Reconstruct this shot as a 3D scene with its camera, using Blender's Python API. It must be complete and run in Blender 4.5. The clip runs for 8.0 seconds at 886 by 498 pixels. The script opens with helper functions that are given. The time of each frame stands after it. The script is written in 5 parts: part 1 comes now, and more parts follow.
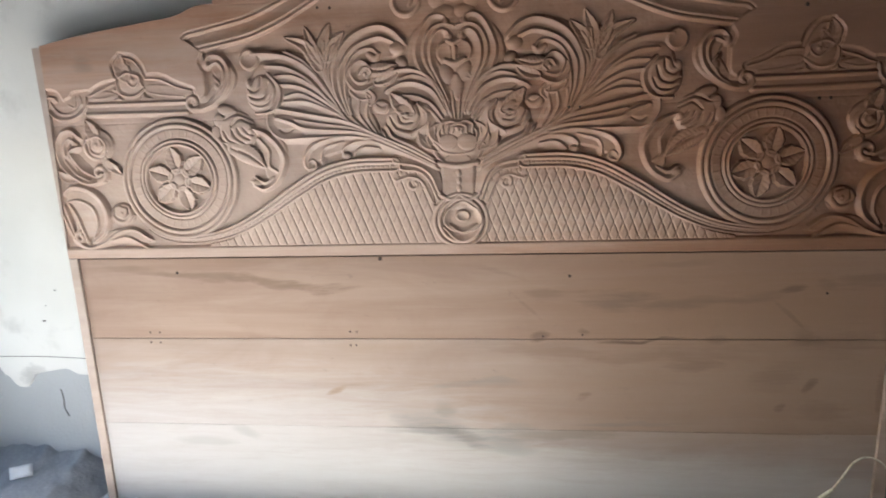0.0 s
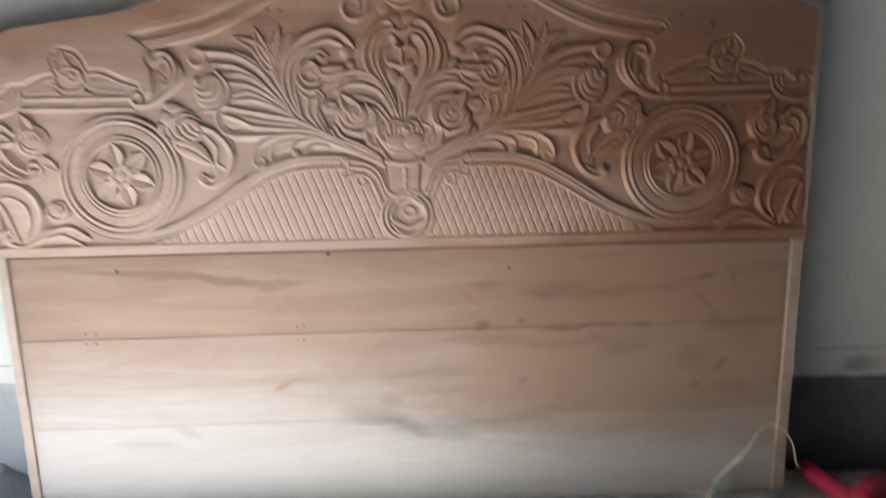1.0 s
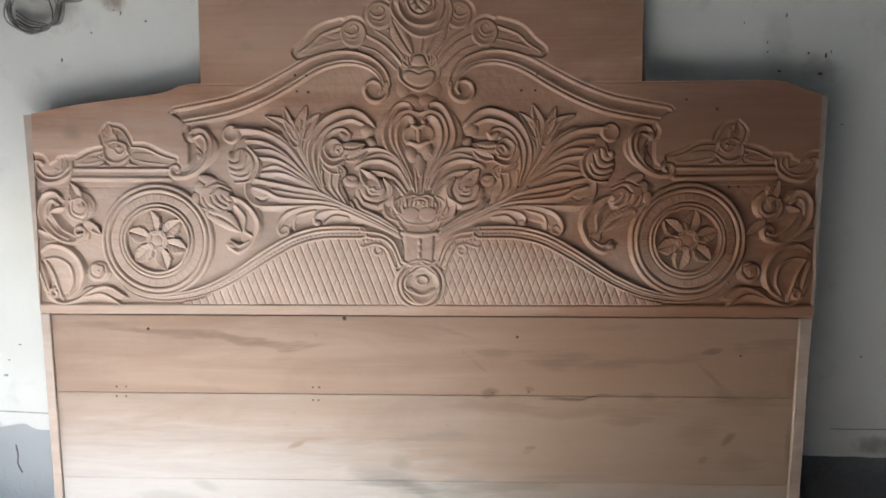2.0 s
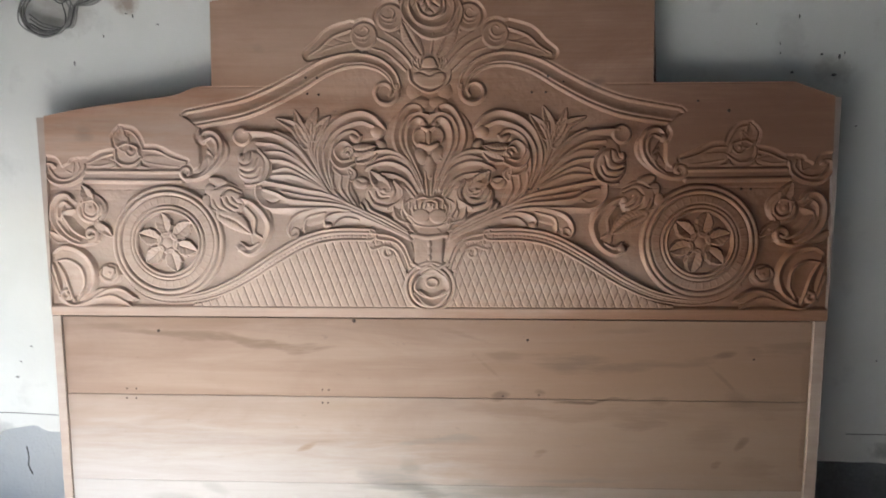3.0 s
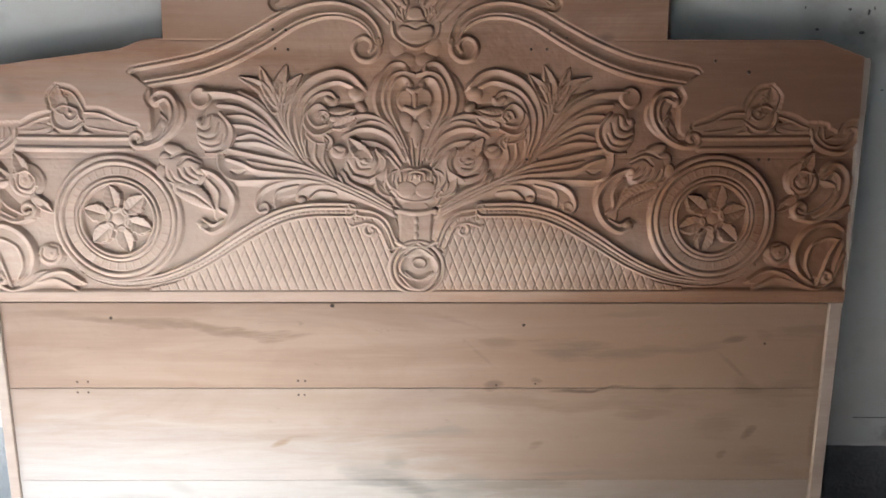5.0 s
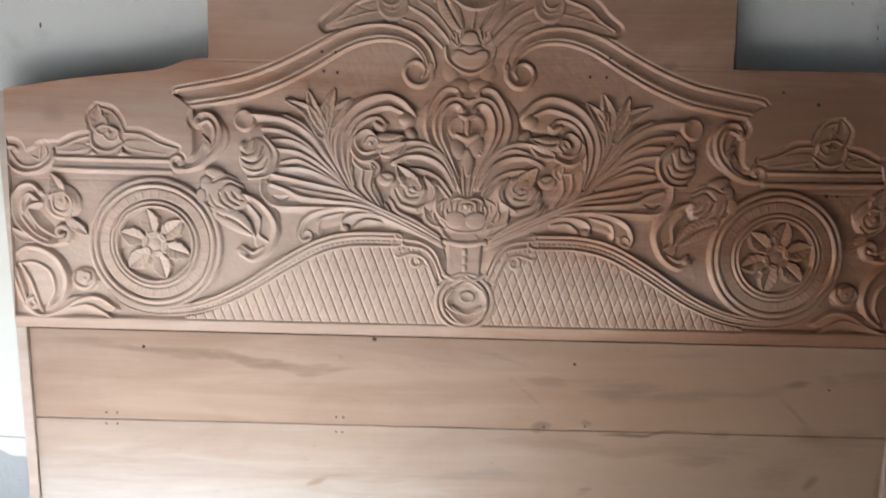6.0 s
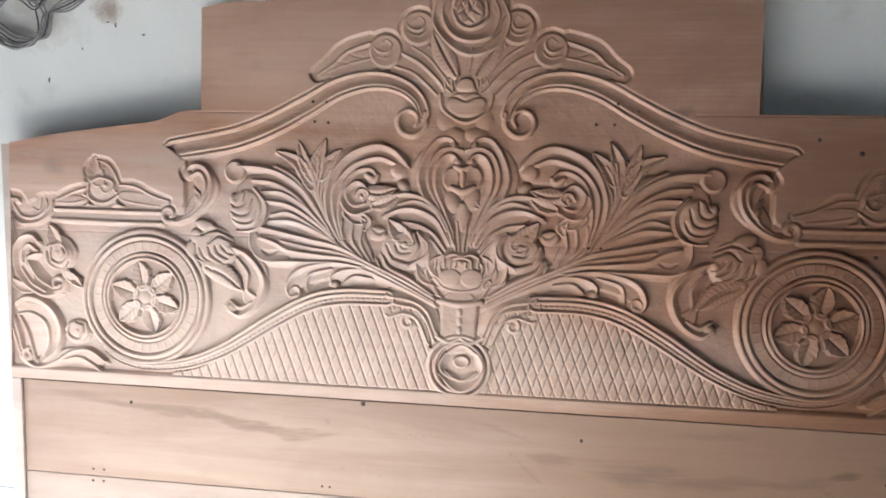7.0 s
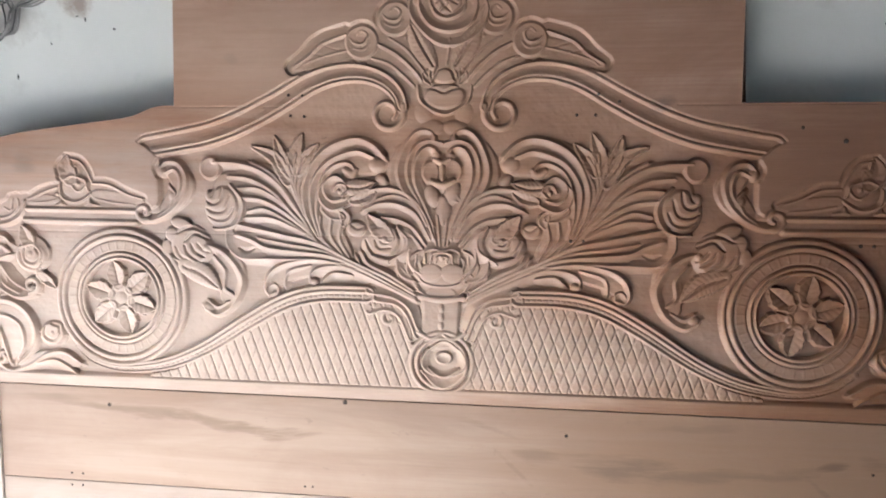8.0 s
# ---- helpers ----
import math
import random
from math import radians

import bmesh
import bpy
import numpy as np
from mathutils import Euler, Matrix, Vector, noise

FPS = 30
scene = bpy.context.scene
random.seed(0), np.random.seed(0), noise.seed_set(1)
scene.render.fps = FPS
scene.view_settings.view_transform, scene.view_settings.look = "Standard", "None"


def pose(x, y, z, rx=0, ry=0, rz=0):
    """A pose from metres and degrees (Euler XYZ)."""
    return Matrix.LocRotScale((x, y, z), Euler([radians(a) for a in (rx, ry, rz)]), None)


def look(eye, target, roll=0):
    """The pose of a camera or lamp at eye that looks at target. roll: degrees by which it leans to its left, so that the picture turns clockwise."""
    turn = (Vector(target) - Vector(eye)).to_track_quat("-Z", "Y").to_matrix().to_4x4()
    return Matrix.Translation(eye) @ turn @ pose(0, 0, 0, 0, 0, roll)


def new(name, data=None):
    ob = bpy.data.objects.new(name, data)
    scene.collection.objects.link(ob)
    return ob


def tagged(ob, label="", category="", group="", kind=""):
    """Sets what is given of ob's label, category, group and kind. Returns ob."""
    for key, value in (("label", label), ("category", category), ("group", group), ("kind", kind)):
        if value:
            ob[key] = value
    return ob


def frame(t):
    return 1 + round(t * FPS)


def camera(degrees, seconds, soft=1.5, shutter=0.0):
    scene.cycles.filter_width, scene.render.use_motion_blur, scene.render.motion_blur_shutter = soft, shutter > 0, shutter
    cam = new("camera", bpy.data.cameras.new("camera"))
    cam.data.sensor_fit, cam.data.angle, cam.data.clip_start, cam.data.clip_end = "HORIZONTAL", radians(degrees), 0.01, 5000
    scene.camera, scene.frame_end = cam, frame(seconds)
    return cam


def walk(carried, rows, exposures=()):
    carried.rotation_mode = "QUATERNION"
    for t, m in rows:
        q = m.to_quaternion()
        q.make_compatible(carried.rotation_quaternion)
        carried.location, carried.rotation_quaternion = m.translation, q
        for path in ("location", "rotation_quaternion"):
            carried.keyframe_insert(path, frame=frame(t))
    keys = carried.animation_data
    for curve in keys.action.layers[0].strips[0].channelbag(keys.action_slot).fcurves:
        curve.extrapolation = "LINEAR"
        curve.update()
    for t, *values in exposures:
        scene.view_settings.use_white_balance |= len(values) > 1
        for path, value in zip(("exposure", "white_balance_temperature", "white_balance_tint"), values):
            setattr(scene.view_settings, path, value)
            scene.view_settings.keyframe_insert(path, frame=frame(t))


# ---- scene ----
cam = camera(66.0, 8.0, soft=1.8, shutter=0.4)
# The headboard's own axes: x across, z up along the board from the joint under the carving; it leans back and stands a little askew.
LEAN = 3.0
BOARD = pose(0, 0, 0, -LEAN) @ pose(0, 0, 0, 0, -0.95) @ pose(0, 0, 0.600)
PATH = [
    (0, (0.1283, -1.4229, 0.2899), (-0.1023, 0.5303, -0.0730), -2.12),
    (0.2, (0.1195, -1.4255, 0.2737), (-0.0499, 0.5338, -0.0901), -2.17),
    (0.5, (0.0281, -1.4549, 0.2918), (0.0947, 0.5053, -0.0998), -1.64),
    (0.8, (-0.0080, -1.4705, 0.2648), (0.2073, 0.4744, -0.1486), -0.93),
    (0.9, (-0.0120, -1.4884, 0.2431), (0.1718, 0.4648, -0.1456), -1.23),
    (1, (0.0249, -1.5093, 0.2345), (0.0943, 0.4677, -0.0597), -1.32),
    (1.2, (0.0157, -1.5432, 0.2426), (0.0680, 0.4449, 0.0312), -0.05),
    (1.5, (0.0908, -1.5562, 0.3109), (0.0187, 0.4244, 0.0421), -0.29),
    (1.7, (0.0975, -1.5721, 0.3006), (0.0473, 0.4158, 0.0864), 0.00),
    (2.8, (0.0956, -1.5761, 0.2792), (0.0101, 0.4191, 0.1706), -0.45),
    (3, (0.0941, -1.5700, 0.2789), (0.0133, 0.4239, 0.1465), -0.10),
    (3.5, (0.0954, -1.5490, 0.2798), (0.0609, 0.4441, 0.1179), -0.30),
    (4, (0.0916, -1.5306, 0.2925), (0.0724, 0.4577, 0.0771), 0.14),
    (5.3, (-0.0024, -1.3802, 0.3309), (0.0221, 0.5984, 0.0402), 0.00),
    (5.5, (-0.0311, -1.3718, 0.3208), (-0.0207, 0.6064, 0.0265), 0.60),
    (5.8, (-0.0360, -1.3570, 0.2869), (-0.0487, 0.6289, 0.0497), 1.81),
    (6, (-0.0392, -1.3407, 0.3486), (-0.0467, 0.6458, 0.1167), 1.22),
    (6.2, (-0.0568, -1.3206, 0.3588), (-0.0976, 0.6730, 0.2049), 0.81),
    (6.5, (0.0652, -1.2780, 0.3616), (-0.0856, 0.7145, 0.2776), 0.31),
    (6.8, (0.1024, -1.2503, 0.3759), (-0.0948, 0.7370, 0.2675), 0.70),
    (7, (0.1228, -1.2335, 0.3712), (-0.1292, 0.7475, 0.2611), 1.50),
    (7.5, (0.1429, -1.2165, 0.3810), (-0.1292, 0.7627, 0.2881), 0.41),
    (8, (0.1424, -1.2097, 0.3749), (-0.0885, 0.7725, 0.2425), 0.65),
]
EXPOSURES = [(0.0, 3.41, 6500, 10), (1.5, 3.44, 6500, 10), (3.5, 3.46, 6500, 10), (4.2, 3.48, 6500, 10), (5.5, 3.71, 6400, 10), (6.0, 3.57, 6400, 10), (6.5, 3.78, 6250, 10), (7.0, 4.02, 6200, 10), (8.0, 4.05, 6200, 10)]
walk(cam, [(t, BOARD @ look(eye, target, roll)) for t, eye, target, roll in PATH], EXPOSURES)

# ---- world, sun ----
SUN_DIR = Vector((0.88, -0.04, -0.46)).normalized()
world = bpy.data.worlds.new("world")
scene.world = world
world.use_nodes = True
sky = world.node_tree.nodes.new("ShaderNodeTexSky")
sky.sky_type, sky.sun_disc = "NISHITA", False
sky.sun_elevation = math.asin(-SUN_DIR.z)
sky.sun_rotation = math.atan2(-SUN_DIR.x, -SUN_DIR.y)
back = world.node_tree.nodes["Background"]
world.node_tree.links.new(sky.outputs[0], back.inputs[0])
back.inputs[1].default_value = 0.10
sun_lamp = bpy.data.lights.new("sun", "SUN")
sun_lamp.energy, sun_lamp.angle, sun_lamp.color = 5.0, radians(2.0), (1.0, 0.985, 0.96)
sun = new("sun", sun_lamp)
sun.matrix_world = Matrix.Translation((-6, -5, 6)) @ SUN_DIR.to_track_quat("-Z", "Y").to_matrix().to_4x4()


# ---- materials ----
class Nodes:
    """Short hand for building a node material."""

    def __init__(self, name, rough=0.6, metal=0.0, gloss=0.5):
        self.mat = bpy.data.materials.new(name)
        self.mat.use_nodes = True
        self.tree = self.mat.node_tree
        self.bsdf = self.tree.nodes["Principled BSDF"]
        self.bsdf.inputs["Roughness"].default_value = rough
        self.bsdf.inputs["Metallic"].default_value = metal
        self.bsdf.inputs["Specular IOR Level"].default_value = gloss
        self.place = self.tree.nodes.new("ShaderNodeTexCoord").outputs["Object"]

    def link(self, a, b):
        if isinstance(a, (int, float)):
            b.default_value = a
        elif isinstance(a, tuple):
            b.default_value = (*a, 1.0) if len(a) == 3 and b.type == "RGBA" else a
        else:
            self.tree.links.new(a, b)

    def noise(self, scale, stretch=(1, 1, 1), detail=4.0, rough=0.55, shift=(0, 0, 0), warp=0.0):
        m = self.tree.nodes.new("ShaderNodeMapping")
        m.inputs["Scale"].default_value, m.inputs["Location"].default_value = stretch, shift
        self.link(self.place, m.inputs["Vector"])
        n = self.tree.nodes.new("ShaderNodeTexNoise")
        n.inputs["Scale"].default_value, n.inputs["Detail"].default_value = scale, detail
        n.inputs["Roughness"].default_value, n.inputs["Distortion"].default_value = rough, warp
        self.link(m.outputs[0], n.inputs["Vector"])
        return n.outputs["Fac"]

    def ramp(self, fac, *stops):
        r = self.tree.nodes.new("ShaderNodeValToRGB")
        while len(r.color_ramp.elements) < len(stops):
            r.color_ramp.elements.new(0.5)
        for e, (p, c) in zip(r.color_ramp.elements, stops):
            e.position = p
            e.color = (c, c, c, 1) if isinstance(c, (int, float)) else (*c, 1)
        self.link(fac, r.inputs[0])
        return r.outputs[0]

    def mix(self, fac, a, b, mode="MIX"):
        m = self.tree.nodes.new("ShaderNodeMix")
        m.data_type, m.blend_type = "RGBA", mode
        self.link(fac, m.inputs[0])
        self.link(a, m.inputs[6])
        self.link(b, m.inputs[7])
        return m.outputs[2]

    def math(self, op, a, b=0.0, clamp=False):
        m = self.tree.nodes.new("ShaderNodeMath")
        m.operation, m.use_clamp = op, clamp
        self.link(a, m.inputs[0])
        self.link(b, m.inputs[1])
        return m.outputs[0]

    def axes(self):
        s = self.tree.nodes.new("ShaderNodeSeparateXYZ")
        self.link(self.place, s.inputs[0])
        return s.outputs

    def random(self):
        return self.tree.nodes.new("ShaderNodeObjectInfo").outputs["Random"]

    def bump(self, height, strength, depth):
        b = self.tree.nodes.new("ShaderNodeBump")
        b.inputs["Strength"].default_value, b.inputs["Distance"].default_value = strength, depth
        self.link(height, b.inputs["Height"])
        self.link(b.outputs[0], self.bsdf.inputs["Normal"])

    def colour(self, c):
        self.link(c, self.bsdf.inputs["Base Color"])

    def rough(self, r):
        self.link(r, self.bsdf.inputs["Roughness"])


def wood(name, pale, deep, stain, gloss, streaks, shift=(0, 0, 0), marks=(), shine=0.6, grain=0.6, blotch=0.5):
    """Planed, unfinished timber with its grain along x: bands, fine pores, greyish smears."""
    n = Nodes(name, gloss=shine)
    bands = n.noise(3.0, (0.45, 1, 5.0), 5, 0.6, shift, 0.8)
    lines = n.noise(14.0, (0.16, 1, 6.0), 4, 0.6, shift, 0.3)
    pores = n.noise(90.0, (0.06, 1, 3.0), 3, 0.6, shift)
    c = n.mix(n.ramp(bands, (0.36, 0.0), (0.64, 1.0)), deep, pale)
    c = n.mix(n.ramp(lines, (0.42, 0.35 * grain), (0.7, 0.0)), c, deep)
    c = n.mix(n.ramp(pores, (0.3, 0.25 * grain), (0.55, 0.0)), c, tuple(v * 0.6 for v in deep))
    patch = n.noise(4.2, (0.7, 1, 1.4), 8, 0.66, (5.3 + shift[0], 1, 2.2 + shift[2]), 0.7)
    c = n.mix(n.ramp(patch, (0.44, 0.0), (0.70, blotch)), c, tuple(v * k for v, k in zip(deep, (0.78, 0.70, 0.66))))
    speck = n.noise(38.0, (0.7, 1, 1.2), 4, 0.6, (2.3 + shift[0], 4, 6.1), 0.3)
    c = n.mix(n.ramp(speck, (0.66, 0.0), (0.74, 0.6 * blotch)), c, tuple(v * 0.5 for v in stain))
    smear = n.noise(2.6, (0.55, 1, 3.4), 6, 0.62, (3.1 + shift[0], 0, 1.7 + shift[2]), 0.6)
    c = n.mix(n.ramp(smear, (0.57, 0.0), (0.72, streaks)), c, stain)
    if marks:
        x, _, z = n.axes()
        rag = n.math("MULTIPLY", n.math("SUBTRACT", n.noise(17.0, (0.28, 1, 3.0), 9, 0.76, (1, 2, 3), 0.5), 0.5), 7.0)
        sway = n.math("MULTIPLY", n.math("SUBTRACT", n.noise(5.0, (1, 1, 1), 3, 0.5, (7, 2, 3)), 0.5), 0.07)
        z = n.math("ADD", z, sway)
        # Small marks are stains; the broad ones also paint light and shade on.
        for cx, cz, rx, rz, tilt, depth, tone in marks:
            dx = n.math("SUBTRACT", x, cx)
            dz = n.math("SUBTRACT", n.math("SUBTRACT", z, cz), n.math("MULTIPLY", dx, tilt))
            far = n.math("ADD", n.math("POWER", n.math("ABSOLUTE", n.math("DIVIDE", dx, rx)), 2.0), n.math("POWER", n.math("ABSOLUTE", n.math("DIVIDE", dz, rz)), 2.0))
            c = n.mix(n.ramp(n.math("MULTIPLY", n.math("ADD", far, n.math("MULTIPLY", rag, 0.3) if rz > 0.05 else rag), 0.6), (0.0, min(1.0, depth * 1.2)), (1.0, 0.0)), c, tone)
    n.colour(c)
    n.rough(n.ramp(lines, (0.3, gloss + 0.1), (0.7, gloss - 0.05)))
    n.bump(n.math("ADD", n.math("MULTIPLY", pores, grain), patch), 0.28, 0.0007)
    return n.mat


WOOD_CARVED = wood("carved_wood", (0.500, 0.318, 0.226), (0.315, 0.162, 0.096), (0.175, 0.088, 0.052), 0.46, 0.6, (0, 0, 0), (
    (-0.805, 0.438, 0.022, 0.017, 0.0, 0.75, (0.13, 0.075, 0.05)),
    (0.687, 0.487, 0.012, 0.008, 0.3, 0.8, (0.08, 0.05, 0.035)),
    (0.373, 0.548, 0.020, 0.012, 0.0, 0.6, (0.12, 0.07, 0.05)),
    (-0.391, 0.632, 0.012, 0.010, 0.0, 0.5, (0.14, 0.09, 0.06)),
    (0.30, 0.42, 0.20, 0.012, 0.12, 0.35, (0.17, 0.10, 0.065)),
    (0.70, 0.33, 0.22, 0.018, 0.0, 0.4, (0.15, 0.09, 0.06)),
    # Browner wood on the right wing, with the light's falloff painted in.
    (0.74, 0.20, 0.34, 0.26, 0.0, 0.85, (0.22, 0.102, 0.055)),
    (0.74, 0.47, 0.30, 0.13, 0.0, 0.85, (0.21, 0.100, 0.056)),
    (-0.70, 0.46, 0.16, 0.04, 0.1, 0.5, (0.28, 0.17, 0.115)),
    (0.22, 0.50, 0.22, 0.07, 0.0, 0.25, (0.30, 0.17, 0.108)),
    # Pale haze of the light over the left, rail and upper left, painted in.
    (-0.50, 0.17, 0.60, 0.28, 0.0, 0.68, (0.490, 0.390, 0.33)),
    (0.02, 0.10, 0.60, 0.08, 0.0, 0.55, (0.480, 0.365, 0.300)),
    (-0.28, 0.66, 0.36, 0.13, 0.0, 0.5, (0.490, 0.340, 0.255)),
    # Upper right dimmed in the colour, as the light falls off there.
    (0.15, 0.80, 0.34, 0.06, 0.0, 0.35, (0.29, 0.165, 0.105)),
    (0.32, 0.69, 0.26, 0.09, 0.0, 0.45, (0.27, 0.142, 0.086)),
), grain=1.3, blotch=0.85)
# Cool white glow of the light at the lower left, painted on.
PAINTED_GLOW = (-0.58, -0.50, 0.66, 0.22, 0.0, 0.65, (0.495, 0.48, 0.465))
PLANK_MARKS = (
    PAINTED_GLOW,
    # The glow carried on along the foot, also painted.
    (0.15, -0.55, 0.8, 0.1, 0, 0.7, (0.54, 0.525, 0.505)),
    # Two broad brown areas paint the planks' right side dimmer.
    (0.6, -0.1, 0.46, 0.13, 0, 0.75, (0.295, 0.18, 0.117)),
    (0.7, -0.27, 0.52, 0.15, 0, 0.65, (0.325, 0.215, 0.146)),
    (-0.729, -0.018, 0.081, 0.0092, -0.06, 0.48, (0.2, 0.13, 0.092)),
    (-0.632, -0.027, 0.052, 0.0079, -0.1, 0.4, (0.2, 0.13, 0.092)),
    (-0.55, -0.037, 0.073, 0.0118, -0.14, 0.6, (0.2, 0.13, 0.092)),
    (-0.435, -0.049, 0.079, 0.0118, -0.1, 0.64, (0.2, 0.13, 0.092)),
    (-0.317, -0.058, 0.076, 0.0118, -0.05, 0.64, (0.2, 0.13, 0.092)),
    (0.177, -0.083, 0.034, 0.013, -0.1, 0.47, (0.2, 0.13, 0.092)),
    (0.329, -0.091, 0.084, 0.0187, -0.05, 0.7, (0.2, 0.13, 0.092)),
    (0.465, -0.099, 0.079, 0.013, 0.1, 0.56, (0.2, 0.13, 0.092)),
    (0.6, -0.09, 0.058, 0.0116, 0.12, 0.51, (0.2, 0.13, 0.092)),
    (0.671, -0.123, 0.034, 0.0057, -0.95, 0.44, (0.2, 0.13, 0.092)),
    (0.461, -0.011, 0.06, 0.0057, 0.05, 0.34, (0.2, 0.13, 0.092)),
    (0.83, -0.048, 0.055, 0.0187, 0.1, 0.44, (0.2, 0.13, 0.092)),
    (0.678, -0.074, 0.021, 0.0073, 0.1, 0.5, (0.13, 0.08, 0.055)),
    (0.745, -0.065, 0.018, 0.0087, 0, 0.37, (0.2, 0.13, 0.092)),
    (0.135, -0.107, 0.029, 0.0057, -0.9, 0.31, (0.2, 0.13, 0.092)),
    (0.165, -0.171, 0.018, 0.0101, 0.1, 0.51, (0.13, 0.08, 0.055)),
    (0.256, -0.161, 0.012, 0.0073, 0, 0.44, (0.13, 0.08, 0.055)),
    (0.713, -0.173, 0.029, 0.0173, -0.3, 0.44, (0.2, 0.13, 0.092)),
    (0.53, -0.182, 0.021, 0.0073, 0, 0.44, (0.2, 0.13, 0.092)),
    (0.075, -0.031, 0.047, 0.0052, -0.3, 0.32, (0.2, 0.13, 0.092)),
    (0.375, -0.178, 0.092, 0.0032, 0, 0.77, (0.13, 0.08, 0.055)),
    (0.061, -0.281, 0.058, 0.0105, 0.1, 0.39, (0.2, 0.185, 0.165)),
    (0.488, -0.237, 0.058, 0.0116, 0.15, 0.47, (0.2, 0.13, 0.092)),
    (0.647, -0.261, 0.047, 0.026, 0.1, 0.31, (0.2, 0.13, 0.092)),
    (0.257, -0.299, 0.016, 0.0087, 0.4, 0.5, (0.2, 0.13, 0.092)),
    (0.723, -0.281, 0.014, 0.0116, 0.5, 0.51, (0.13, 0.08, 0.055)),
    (0.664, -0.327, 0.01, 0.0073, 0.4, 0.5, (0.2, 0.13, 0.092)),
    (0.1, -0.384, 0.052, 0.0105, 0.1, 0.36, (0.2, 0.185, 0.165)),
    (0.351, -0.372, 0.105, 0.0057, 0, 0.32, (0.2, 0.185, 0.165)),
    (0.861, -0.299, 0.007, 0.049, 0, 0.44, (0.2, 0.13, 0.092)),
    (0.752, -0.339, 0.045, 0.0231, 0, 0.25, (0.2, 0.13, 0.092)),
    (0.865, -0.134, 0.012, 0.0721, 0, 0.31, (0.2, 0.13, 0.092)),
    (-0.293, -0.294, 0.024, 0.0066, 0.35, 0.64, (0.27, 0.18, 0.12)),
    (-0.018, -0.289, 0.052, 0.0079, 0.15, 0.36, (0.2, 0.185, 0.165)),
    (-0.049, -0.346, 0.022, 0.0157, -0.3, 0.39, (0.2, 0.185, 0.165)),
    (-0.099, -0.387, 0.079, 0.0118, 0, 0.27, (0.2, 0.185, 0.165)),
    (0.007, -0.411, 0.039, 0.0144, -0.35, 0.48, (0.2, 0.185, 0.165)),
    (-0.046, -0.392, 0.034, 0.0079, -0.2, 0.42, (0.2, 0.185, 0.165)),
    (-0.517, -0.402, 0.029, 0.0105, -0.3, 0.21, (0.2, 0.185, 0.165)),
    (-0.256, -0.284, 0.031, 0.0039, 0, 0.28, (0.2, 0.13, 0.092)),
    (-0.175, -0.186, 0.118, 0.0183, 0, 0.24, (0.34, 0.24, 0.17)),
    (0.454, -0.21, 0.157, 0.0144, 0.02, 0.32, (0.2, 0.13, 0.092)),
    (0.777, -0.187, 0.079, 0.0288, 0, 0.32, (0.2, 0.13, 0.092)),
    (0.193, -0.203, 0.105, 0.0116, 0.03, 0.28, (0.2, 0.13, 0.092)),
    (-0.07, -0.385, 0.085, 0.026, -0.25, 0.45, (0.17, 0.165, 0.155)),
    (0.2, -0.4, 0.12, 0.0132, 0.05, 0.42, (0.2, 0.17, 0.14)),
    (-0.62, -0.425, 0.06, 0.012, 0, 0.24, (0.25, 0.22, 0.19)),
    (0.08, -0.42, 0.06, 0.02, -0.3, 0.39, (0.24, 0.24, 0.225)),
)
# Each lower plank is paler and greyer: sheen near the foot put into colour.
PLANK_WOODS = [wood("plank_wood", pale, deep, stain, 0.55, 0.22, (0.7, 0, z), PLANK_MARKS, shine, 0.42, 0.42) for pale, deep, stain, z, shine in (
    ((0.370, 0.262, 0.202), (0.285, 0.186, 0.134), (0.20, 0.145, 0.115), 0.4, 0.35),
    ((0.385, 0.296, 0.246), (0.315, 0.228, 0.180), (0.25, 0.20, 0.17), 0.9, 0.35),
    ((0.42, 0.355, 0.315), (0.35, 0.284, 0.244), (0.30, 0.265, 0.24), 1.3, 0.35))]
WOOD_STRIP = wood("strip_wood", (0.45, 0.36, 0.305), (0.37, 0.285, 0.235), (0.25, 0.18, 0.14), 0.55, 0.4, (5.0, 0, 2.0))


